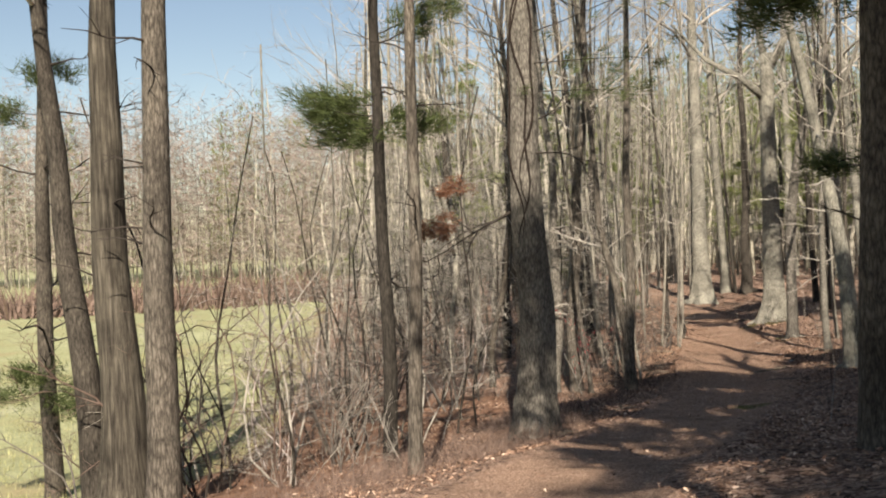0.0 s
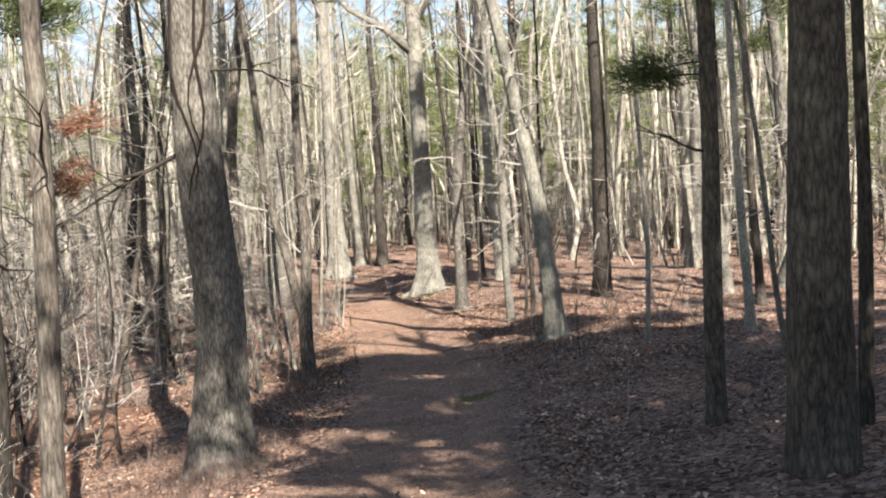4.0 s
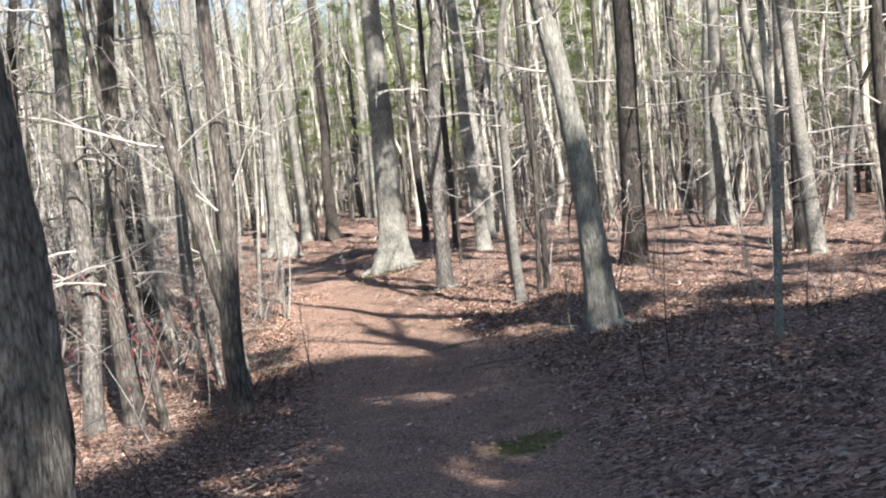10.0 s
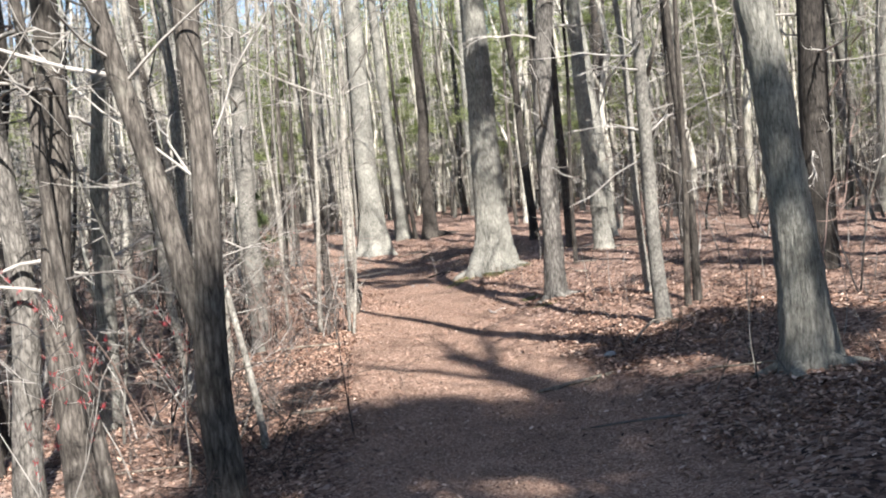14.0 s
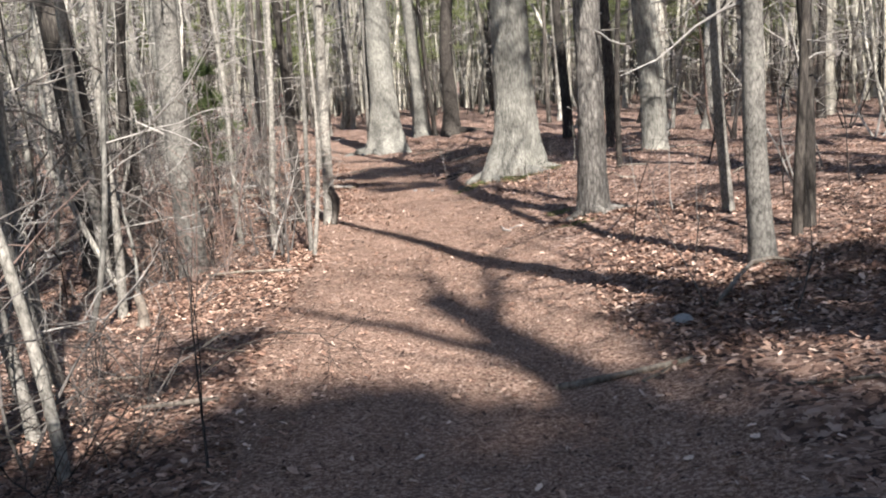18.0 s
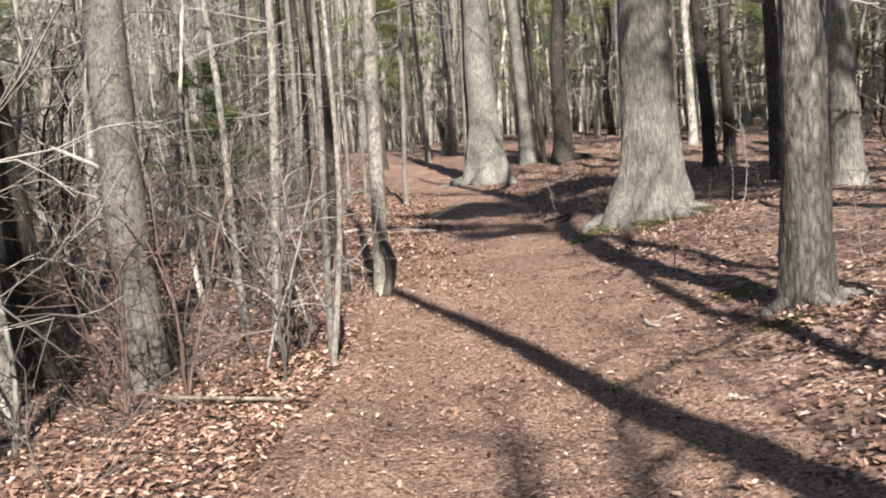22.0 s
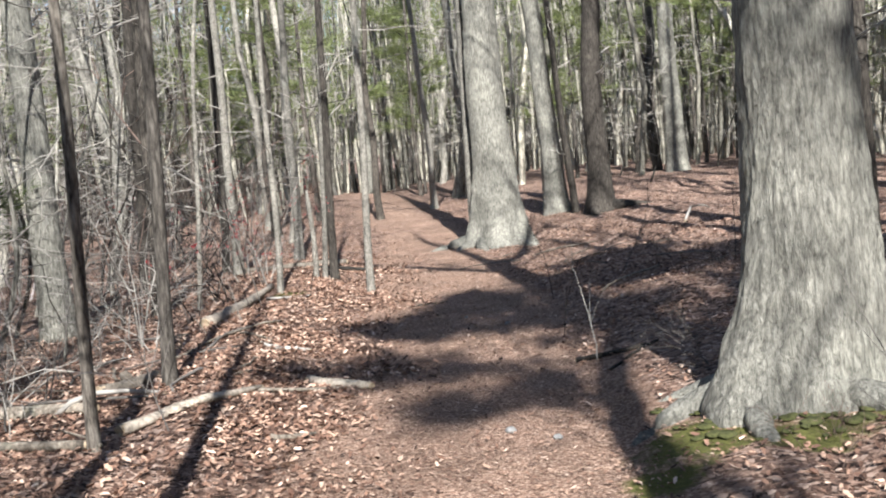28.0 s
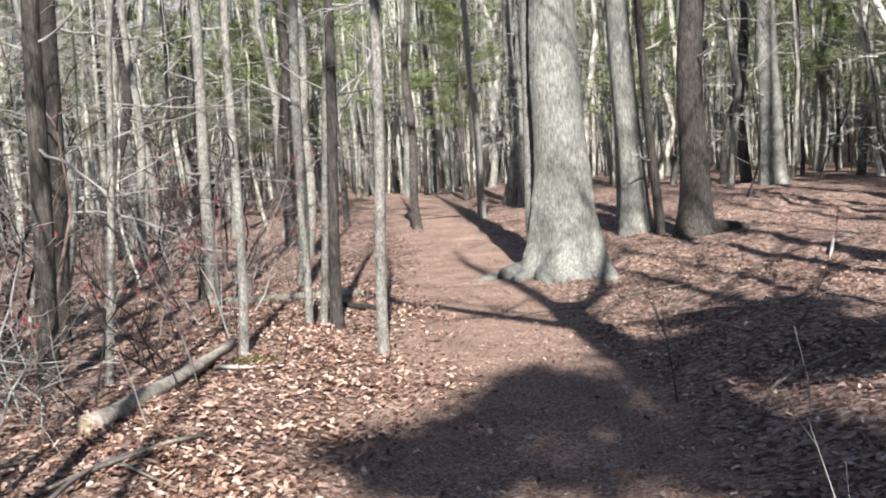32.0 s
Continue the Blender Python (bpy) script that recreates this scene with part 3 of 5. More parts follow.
tree("maple_tree", -3.3, 25.45, 0.068, (0.03, 0.008), 12, BARK_SAP, "slim lichened grey tree at the trail edge", 0.3, 0.02, 14, dead=5, dead_from=2)
tree("maple_tree", -3.72, 25.6, 0.066, (-0.035, -0.006), 12, BARK_DARK, "dark thin trunk leaning from the trail edge", 0.2, 0.03, 12, dead=5, dead_from=1.6)
tree("maple_tree", -2.95, 23.1, 0.027, (0.03, 0.008), 6, BARK_SAP, SAP, 0.15, 0.03, 8, dead=4, dead_from=0.7, dead_to=3, dead_long=0.6)
tree("maple_tree", -3.45, 23.4, 0.037, (0.05, 0.018), 7, BARK_SAP, SAP, 0.15, 0.03, 8, dead=5, dead_from=0.7, dead_to=3, dead_long=0.7)
for x, y, r, lean, h in ((-2.57, 16.87, 0.03, -0.07, 7), (-3.05, 17.48, 0.04, -0.08, 8.5), (-3.5, 18.6, 0.042, -0.07, 9), (-3.95, 19.2, 0.05, -0.05, 9.5), (-4.1, 20.9, 0.04, 0.02, 9), (-4.98, 22.5, 0.06, -0.1, 9.5), (-4.15, 24.4, 0.034, 0.01, 8), (-2.86, 22.85, 0.022, 0.02, 5)):
    tree("maple_tree", x, y, r, (lean, 0.01), h, BARK_SAP, "crooked pale sapling in a close clump", 0.2, 0.07, 9, low=0.6, limbs=3, dead=7, dead_from=0.8, dead_to=4.5, dead_long=0.8, dead_mat=TWIG_MID, group="clump of pale saplings")
# right bank
tree("oak_tree", 1.78, 16.45, 0.158, (-0.04, -0.004), 11.5, BARK_OAK, "grey rough-barked oak leaning over the trail", 0.5, 0.03, 48, low=0.75, limbs=5, lumps=0.08, ridge=0.02, bow=-0.016, dead=9, dead_from=2.4, dead_mat=TWIG_PALE)
# unseen crown added over this trunk to shade the last stretch
tree("pine_tree", 3.2, 21.4, 0.19, (0.02, 0.0), 14, BARK_DARK, "thick dark trunk with a dense unseen crown added for shade", 0.3, 0.03, 18, "dense pine", 0.72, dead=7, boughs=18, reach=2.4)
tree("pine_tree", 5.4, 16.6, 0.08, (-0.005, 0.0), 17, BARK_DARK, "slim dark pine with many dead branches", crown="pine", low=0.75, dead=12, dead_from=1.0, dead_to=8, boughs=18)
tree("maple_tree", 1.1, 19.7, 0.08, (-0.02, 0.002), 9, BARK_SAP, "slim pale grey tree on the bank", 0.3, 0.03, 14, bow=0.05, bow_from=2.6, dead=16, dead_from=1.6, dead_long=1.1, dead_mat=TWIG_PALE)
tree("maple_tree", 1.45, 20.3, 0.037, (0.01, 0.002), 9, BARK_DARK, DARK, 0.1, 0.03, 10, dead=4)
tree("maple_tree", 2.95, 13.75, 0.04, (-0.015, 0.0), 9, BARK_SAP, SAP, 0.2, 0.04, 10, dead=5, dead_long=0.8)
tree("dead_tree", 0.04, 23.2, 0.135, (-0.002, 0.0), 7.6, BARK_PALE, "grey flaking dead pine trunk with a mossy foot", 0.35, 0.005, 60, "", bow=0.034, bow_from=1.9, taper=22.0, dead=5, dead_from=1.8, dead_to=4.2, lumps=0.1, ridge=0.016)
tree("maple_tree", -0.2, 36.0, 0.115, (-0.06, -0.014), 14, BARK_DARK, DARK, 0.3, 0.03, 14, dead=4)
tree("maple_tree", 0.15, 36.2, 0.112, (0.01, 0.004), 14, BARK_DARK, DARK, 0.2, 0.02, 14, dead=4)
tree("maple_tree", 2.1, 41.5, 0.24, (0.03, 0.0), 17, BARK_DARK, "thick black trunk in the open woods", 0.6, 0.02, 18, dead=4)
tree("oak_tree", 1.6, 34.1, 0.188, (-0.065, -0.01), 17, BARK_OAK, "grey oak on the rise of dry leaves", 0.35, 0.03, 18, dead=4)
tree("maple_tree", 0.5, 27.3, 0.042, (0.02, 0.006), 10, BARK_DARK, DARK, 0.15, 0.03, 10, dead=4)
tree("oak_tree", -2.62, 54.5, 0.28, (-0.008, 0.0), 18, BARK_OAK, "pale oak with a stout straight trunk", 0.35, 0.03, 18, dead=5)
tree("maple_tree", 1.2, 21.9, 0.05, (-0.06, -0.013), 10, BARK_SAP, SAP, 0.2, 0.04, 10, dead=5)
# crown out of view, added to shade the trail past the oak
tree("pine_tree", 1.62, 20.7, 0.05, (-0.02, -0.004), 12.6, BARK_DARK, "slender dark pine on the leafy bank", 0.15, 0.03, 10, "dense pine", 0.77, dead=4, boughs=14, reach=1.6)
tree("maple_tree", 5.3, 36.1, 0.095, (0.02, 0.0), 14, BARK_DARK, DARK, dead=5)
tree("maple_tree", 2.45, 27.3, 0.054, (0.0, 0.0), 11, BARK_DARK, DARK, dead=5)
tree("oak_tree", 1.15, 29.2, 0.16, (-0.048, -0.006), 15, BARK_OAK, OAK, dead=5)
# dense crown added overhead, unseen, to darken the right bank further on
tree("pine_tree", 5.6, 20.3, 0.09, (0.01, 0.0), 15, BARK_DARK, "slim dark trunk with a dense unseen crown added for shade", crown="dense pine", low=0.6, dead=9, boughs=15, reach=2.0)
tree("oak_tree", 6.2, 26.2, 0.16, (0.01, 0.0), 16, BARK_OAK, OAK, dead=6)
tree("maple_tree", 0.6, 31.6, 0.1, (-0.035, 0.0), 13, BARK_DARK, DARK, dead=4)
tree("maple_tree", 4.3, 13.1, 0.07, (-0.01, 0.0), 11, BARK_SAP, SAP, dead=7)
tree("maple_tree", 4.0, 10.4, 0.036, (-0.08, 0.0), 8, BARK_SAP, SAP, 0.2, 0.04, 10, dead=6)
tree("maple_tree", 5.6, 21.2, 0.095, (0.04, 0.0), 13, BARK_SAP, SAP, dead=6)
tree("oak_tree", 7.7, 32.1, 0.26, (0.04, 0.0), 17, BARK_OAK, OAK, dead=5)
tree("oak_tree", 5.45, 19.2, 0.12, (-0.09, 0.0), 14, BARK_SAP, OAK, dead=6)
# the far stretch
big_b = tree("oak_tree", -1.06, 29.38, 0.292, (0.004, 0.002), 8.6, BARK_OAK, "huge grey furrowed oak with mossy spreading roots", 0.66, 0.015, 150, low=0.8, limbs=4, dead=3, dead_from=4.5, dead_to=6.5, lumps=0.09, ridge=0.03, taper=21.0)
big_c = tree("oak_tree", -5.48, 42.25, 0.36, (-0.003, -0.001), 20, BARK_OAK, "large pale oak with flaring roots on the trail edge", 0.8, 0.02, 110, lumps=0.08, ridge=0.03, limbs=9, dead=4, dead_from=3, dead_to=8)
tree("maple_tree", -6.02, 42.5, 0.085, (0.02, 0.0), 14, BARK_SAP, "slim pale trunk close against a large oak", 0.2, 0.02, 12, dead=3)
tree("oak_tree", -4.95, 46.0, 0.22, (-0.045, -0.015), 18, BARK_OAK, "pale smooth oak behind a larger one", 0.4, 0.02, 20, dead=4)
tree("oak_tree", -5.3, 47.5, 0.17, (-0.035, -0.011), 17, BARK_OAK, "pale straight oak in a close group", 0.3, 0.02, 18, dead=4)
tree("maple_tree", -4.5, 45.6, 0.08, (-0.05, -0.014), 14, BARK_DARK, "dark stem leaning on a pale oak", 0.3, 0.02, 12, dead=3)
tree("oak_tree", -3.85, 44.8, 0.22, (0.004, 0.001), 18, BARK_DARK, "dark curving trunk with a swollen foot", 0.6, 0.06, 20, dead=4)
tree("maple_tree", -6.05, 36.4, 0.052, (0.03, 0.012), 12, BARK_SAP, "slim pale tree on the trail edge", 0.2, 0.03, 12, dead=5, dead_from=2)
tree("maple_tree", -6.98, 37.5, 0.06, (0.045, 0.019), 12, BARK_DARK, "dark thin tree beside a broken stump", 0.3, 0.02, 12, dead=5, dead_from=2)
tree("maple_tree", -7.15, 37.55, 0.04, (0.08, 0.03), 11, BARK_SAP, SAP, 0.2, 0.02, 10, dead=4, dead_from=2)
tree("maple_tree", -6.9, 35.4, 0.041, (0.04, 0.016), 10, BARK_SAP, SAP, 0.15, 0.03, 10, dead=6, dead_from=1.2)
tree("maple_tree", -9.9, 39.8, 0.066, (0.035, 0.014), 12, BARK_DARK, DARK, dead=6)
tree("maple_tree", -8.05, 34.4, 0.078, (0.055, 0.02), 13, BARK_DARK, "dark straight trunk near the trail", 0.25, 0.02, 14, dead=6)
tree("maple_tree", -7.5, 34.4, 0.031, (0.1, 0.035), 9, BARK_SAP, SAP, 0.15, 0.05, 8, dead=7, dead_from=1)
tree("maple_tree", -5.6, 30.4, 0.052, (0.035, 0.012), 11, BARK_MID, "slim tan sapling among broken branches", 0.3, 0.02, 12, dead=3, dead_from=2.5)
tree("maple_tree", -5.2, 28.8, 0.04, (0.04, 0.014), 10, BARK_MID, SAP, 0.3, 0.03, 10, dead=3, dead_from=2.5)
tree("oak_tree", -8.4, 33.0, 0.165, (-0.015, -0.004), 16, BARK_OAK, OAK, 0.3, 0.03, 18, dead=6)
tree("maple_tree", -9.75, 53.2, 0.1, (-0.025, -0.007), 14, BARK_SAP, SAP, dead=4)
tree("maple_tree", -9.3, 55.8, 0.095, (0.02, 0.01), 14, BARK_SAP, SAP, dead=4)
tree("oak_tree", -16.4, 66.5, 0.22, (0.03, 0.015), 17, BARK_OAK, OAK, dead=5)
tree("maple_tree", -9.1, 38.7, 0.075, (0.025, 0.005), 13, BARK_SAP, SAP, dead=5)
tree("maple_tree", -9.2, 36.0, 0.084, (0.07, 0.015), 13, BARK_DARK, DARK, dead=6)
tree("maple_tree", -9.2, 41.4, 0.085, (0.05, 0.01), 13, BARK_SAP, SAP, dead=6)
tree("oak_tree", -17.3, 57.8, 0.25, (0.025, 0.005), 17, BARK_OAK, OAK, dead=5)

# crowded stems below the trail and in the last hollow
for x, y, r, lean, h, wood in ((-5.6, 18.3, 0.085, (0.05, 0.0), 12, BARK_DARK), (-6.5, 20.6, 0.11, (-0.04, 0.0), 14, BARK_PINE), (-5.1, 17.2, 0.05, (-0.1, 0.02), 9, BARK_DARK), (-7.9, 22.9, 0.12, (0.03, 0.0), 15, BARK_DARK), (-6.3, 17.6, 0.07, (0.09, 0.0), 11, BARK_PINE), (-8.7, 26.2, 0.1, (0.0, 0.0), 14, BARK_DARK), (-10.2, 29.3, 0.13, (0.04, 0.0), 15, BARK_PINE), (-9.4, 24.6, 0.08, (-0.05, 0.0), 13, BARK_SAP), (-11.2, 45.8, 0.1, (0.03, 0.0), 14, BARK_SAP), (-12.4, 47.6, 0.12, (0.0, 0.0), 15, BARK_DARK), (-13.8, 50.2, 0.11, (-0.03, 0.0), 15, BARK_SAP), (-14.6, 45.4, 0.09, (0.04, 0.0), 13, BARK_SAP), (-10.6, 50.6, 0.1, (0.02, 0.0), 14, BARK_PINE)):
    tree("maple_tree", x, y, r, lean, h, wood, "crooked grey-brown tree in the crowded hollow", 0.25, 0.11, 12, dead=11, dead_from=0.9, dead_to=7, dead_long=1.3, dead_mat=TWIG_MID)


def forked_tree(x, y):
    """The forked tree at the left edge: one foot, a leaning limb and an upright one."""
    rng = random.Random(5)
    at = thing("forked_tree", pose(x, y, ground(x, y)), "dark forked tree leaning at the trail edge", "tree")
    right = [Vector((0, 0, -0.2)), Vector((0, 0, 0.05)), Vector((0.0, 0, 0.3)), Vector((-0.02, 0, 0.7)), Vector((-0.01, 0, 1.1)), Vector((0.04, 0.0, 1.6)), Vector((0.08, 0, 2.3)), Vector((0.06, 0, 3.2)), Vector((0.05, 0, 4.4)), Vector((0.15, 0, 6.5)), Vector((0.2, 0.1, 9)), Vector((0.2, 0.2, 12.5))]
    left = [Vector((-0.01, 0, 0.85)), Vector((-0.05, 0, 1.15)), Vector((-0.13, 0, 1.5)), Vector((-0.24, 0.02, 2.1)), Vector((-0.42, 0.03, 2.8)), Vector((-0.55, 0.02, 3.4)), Vector((-0.56, 0.0, 4.2)), Vector((-0.7, 0, 6)), Vector((-1.0, 0.1, 9)), Vector((-1.1, 0.2, 12))]
    stem = part("trunk", Shape().tube(right, [0.17, 0.14, 0.125, 0.118, 0.112, 0.092, 0.085, 0.08, 0.07, 0.052, 0.036, 0.01], 16), BARK_MID, at)
    limb = part("limb", Shape().tube(left, [0.06, 0.078, 0.08, 0.076, 0.072, 0.066, 0.06, 0.046, 0.03, 0.01], 12), BARK_MID, at)
    for pts, holder in ((left, limb), (right, stem)):
        for k in range(8):
            s = Shape()
            i = rng.randrange(4, len(pts) - 1)
            grow(s, rng, pts[i].lerp(pts[i + 1], rng.random()), Vector((rng.uniform(-1, 1), rng.uniform(-1, 1), rng.uniform(0, 0.9))), rng.uniform(0.7, 2.4), 0.012, 2, 3)
            part("branch", s, TWIG, holder)
    s = Shape()
    grow(s, rng, Vector((-0.45, 0.02, 2.9)), Vector((-1, -0.1, 0.15)), 1.6, 0.024, 2, 3, 0.2)
    part("branch", s, TWIG_PALE, at, "pale dead side branch")
    TREES.append((x, y, at, right, 0.1, 12))


forked_tree(-2.4, 15.25)


def vines():
    """Two dark vines that climb the large pine."""
    x, y, at, pts, r, h = TREES[0]
    rng = random.Random(3)
    for k, a0 in enumerate((4.9, 4.2, 5.4)):
        run = []
        for i in range(26):
            z = 2.75 + 0.22 * i + 0.1 * k if k < 2 else 3.3 + 0.2 * i
            p, rr = on_trunk(pts, r, h, z)
            a = a0 + 0.45 * math.sin(z * 1.9 + k * 2) + 0.25 * math.sin(z * 4.1 + k)
            run.append(p + Vector((math.cos(a), math.sin(a), 0)) * (rr + 0.012))
        part("vine", Shape().tube(run, [0.005 + 0.011 * min(1, i / 5) for i in range(26)], 6), VINE, at, "dark twisting vine")


vines()


def rusty_branch():
    """A dead bough with rust needles on the large pine, reaching over the bank."""
    x, y, at, pts, r, h = TREES[0]
    rng = random.Random(9)
    wood, dead = Shape(), Shape()
    p, rr = on_trunk(pts, r, h, 3.3)
    run = grow(wood, rng, p, Vector((-1, 0.5, -0.1)), 1.9, 0.034, 2, 7, 0.3, 0.0)
    for k in range(75):
        x0, z0 = rng.choice(((-1.15, 3.62), (-1.5, 2.98), (-1.3, 3.05)))
        q = Vector((x0 + rng.gauss(0, 0.13), rng.uniform(-0.2, 0.2), z0 + rng.gauss(0, 0.07)))
        tuft(dead, rng, q, Vector((-1, 0, -0.1)), 0.15, 18, 0.035)
    b = part("branch", wood, TWIG_DARK, at, "dark crooked dead bough")
    part("needles", dead, NEEDLE_RUST, b, "rust-brown dead needles", smooth=False)


rusty_branch()


def green_bough(entry, z, way, length, tufts=34, size=0.26, deep=0.4):
    x, y, at, pts, r, h = entry
    rng = random.Random(f"{x}{z}")
    wood, green = Shape(), Shape()
    p, rr = on_trunk(pts, r, h, z)
    bough(wood, green, rng, p, Vector(way), length, 0.012, tufts, size, 0.03, 26, 0.022, deep)
    b = part("branch", wood, TWIG_DARK, at)
    part("needles", green, NEEDLE, b, "green needle spray", smooth=False)


for z, way in ((4.7, (-1, 0.2, 0.1)), (4.75, (0.8, -0.3, 0.1)), (4.85, (-0.9, -0.3, 0.05)), (4.6, (-1, 0.6, 0.1)), (5.0, (-1, 0.1, 0.1)), (5.95, (0.5, 0.3, 0.2))):
    green_bough(TREES[5], z, way, 1.05, 44, 0.24, 0.8)
for z, way in ((2.9, (-0.9, -0.4, 0.05)), (2.8, (-1, 0.4, 0.1)), (4.4, (0.9, 0.2, 0.2))):
    green_bough(TREES[2], z, way, 0.75, 17, 0.2, 0.55)
for z, way in ((1.6, (1, -0.4, 0.0)), (1.8, (0.8, 0.4, 0.1)), (1.7, (-1, -0.3, 0.0)), (2.0, (0.3, -1, 0.1)), (6.0, (-1, 0, 0.1)), (6.5, (0.7, -0.6, 0.1))):
    green_bough(TREES[9], z, way, 1.3, 30)
for z, way, long in ((5.3, (1, -0.2, 0.05), 2.2), (5.7, (1, 0.2, 0.1), 2.6), (6.3, (0.8, -0.6, 0.1), 2.4), (4.9, (0.9, 0.4, 0.0), 1.8)):
    green_bough(TREES[0], z, way, long, 16, 0.2, 0.3)
for z, way in ((4.0, (-1, 0.2, 0.05)), (4.3, (-1, -0.1, 0.1)), (4.15, (-0.8, 0.6, 0.1))):
    green_bough(TREES[1], z, way, 1.15, 40, 0.24, 0.7)
# unseen boughs added to this stem for mottled shade on the trail
slender = [t for t in TREES if (t[0], t[1]) == (1.62, 20.7)][0]
for z, way, long in ((8.4, (-0.5, -0.8, 0.05), 1.2), (8.8, (-0.3, -1, 0.1), 1.5), (9.1, (-1, -0.5, 0.1), 1.1), (9.4, (0.2, -1, 0.1), 1.4), (8.6, (0.4, -0.9, 0.1), 1.1)):
    green_bough(slender, z, way, long, 24, 0.36, 0.7)
for x, y, at, pts, r, h in [t for t in TREES if (t[0], t[1]) in ((5.4, 16.6), (5.6, 20.3))]:
    for k in range(5):
        a = 2.2 * k + x
        green_bough((x, y, at, pts, r, h), 5.0 + 0.45 * k, (math.cos(a), math.sin(a), 0.05), 1.6, 30, 0.28, 0.5)


def shadow_oak(x, y):
    """Unseen bare oak added beside the trail; two long crooked limbs cast forked shadows."""
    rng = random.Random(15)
    at = thing("oak_tree", pose(x, y, ground(x, y)), "unseen bare oak added for its forked shadow", "tree")
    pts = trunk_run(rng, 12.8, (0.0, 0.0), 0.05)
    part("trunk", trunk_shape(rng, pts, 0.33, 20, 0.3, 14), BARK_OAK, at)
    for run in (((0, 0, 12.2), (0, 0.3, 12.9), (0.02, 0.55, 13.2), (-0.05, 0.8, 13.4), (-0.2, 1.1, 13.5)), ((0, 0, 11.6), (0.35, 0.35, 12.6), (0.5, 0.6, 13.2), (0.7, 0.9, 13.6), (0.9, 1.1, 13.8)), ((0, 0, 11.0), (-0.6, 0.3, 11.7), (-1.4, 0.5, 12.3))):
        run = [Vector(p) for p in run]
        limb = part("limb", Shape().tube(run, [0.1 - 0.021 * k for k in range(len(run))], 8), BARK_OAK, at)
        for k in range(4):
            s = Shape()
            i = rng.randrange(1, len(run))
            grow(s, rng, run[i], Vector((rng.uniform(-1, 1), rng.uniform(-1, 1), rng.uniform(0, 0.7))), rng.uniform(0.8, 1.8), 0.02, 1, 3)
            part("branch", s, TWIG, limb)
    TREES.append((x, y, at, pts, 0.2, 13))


shadow_oak(5.2, 4.3)


def little_pine(x, y, h):
    """A bushy young pine low among the saplings."""
    rng = random.Random(f"{x}{y}{h}")
    at = thing("little_pine", pose(x, y, ground(x, y) - 0.05), "bushy dark green young pine in the brush", "tree", "little pines")
    pts = trunk_run(rng, h, (0, 0), 0.02)
    part("trunk", trunk_shape(rng, pts, 0.03, h, 0.2, 7), BARK_DARK, at)
    wood, green = pine_crown(rng, pts, 0.03, h, 0.42, 15, 0.15, h * 0.3, 15, 16, 0.03)
    top = part("crown", wood, TWIG_DARK, at)
    part("needles", green, NEEDLE, top, "dark green needle sprays", smooth=False)


little_pine(-5.05, 25.9, 2.3)
little_pine(-8.9, 32.4, 2.4)


def crooked_sapling(x, y, h, mat, seed):
    """A thin forking sapling with arching side shoots."""
    rng = random.Random(seed)
    at = thing("sapling", pose(x, y, ground(x, y) - 0.03), "thin forking sapling with arching bare shoots", "sapling", "forking saplings")
    for k in range(rng.randint(1, 3)):
        s = Shape()
        way = Vector((rng.uniform(-0.35, 0.35), rng.uniform(-0.35, 0.35), 1))
        run = wander(rng, Vector((0, 0, 0)), way, h * rng.uniform(0.7, 1.0), 9, 0.17, -0.02)
        s.tube(run, [0.0105 * (1.05 - 0.085 * i) for i in range(10)], 6, cap=False)
        for j in range(7):
            i = rng.randrange(2, 9)
            a = rng.uniform(0, 6.28)
            grow(s, rng, run[i], Vector((math.cos(a), math.sin(a), rng.uniform(0.0, 0.9))), rng.uniform(0.25, 0.9), 0.005, 1, 3, 0.4, 0.03, 4)
        part("stem", s, mat, at)


for k, (x, y, h) in enumerate(((-3.3, 22.8, 1.8), (-3.25, 23.05, 1.5), (-3.15, 23.7, 1.6), (-3.6, 23.3, 2.0), (-4.0, 23.0, 1.8), (-3.5, 24.2, 1.6), (-4.6, 24.2, 2.2), (-3.9, 24.6, 2.0), (-4.4, 23.4, 2.2), (-3.6, 17.4, 1.6), (-7.2, 32.6, 2.0), (-7.9, 33.4, 2.6), (-8.8, 35.2, 2.6), (-7.6, 36.4, 2.0), (-8.3, 37.3, 2.4), (1.9, 22.4, 2.0), (2.5, 24.0, 2.4), (2.2, 17.9, 1.8), (3.0, 19.2, 2.2), (1.5, 25.6, 2.0), (3.6, 16.2, 2.0), (-3.05, 22.5, 1.5), (-3.7, 22.5, 1.9), (-3.3, 23.5, 2.3), (-4.2, 22.4, 2.2), (-3.0, 23.4, 1.7), (-2.9, 17.1, 1.6), (-3.3, 16.6, 2.0), (-4.3, 25.0, 2.4), (-5.4, 27.0, 2.4), (-4.9, 26.6, 2.0), (-2.75, 16.2, 1.5), (-3.9, 22.1, 1.4))):
    crooked_sapling(x, y, h, (TWIG, TWIG_MID, TWIG_RED, TWIG_MID, TWIG_DARK)[k % 5], 700 + k)


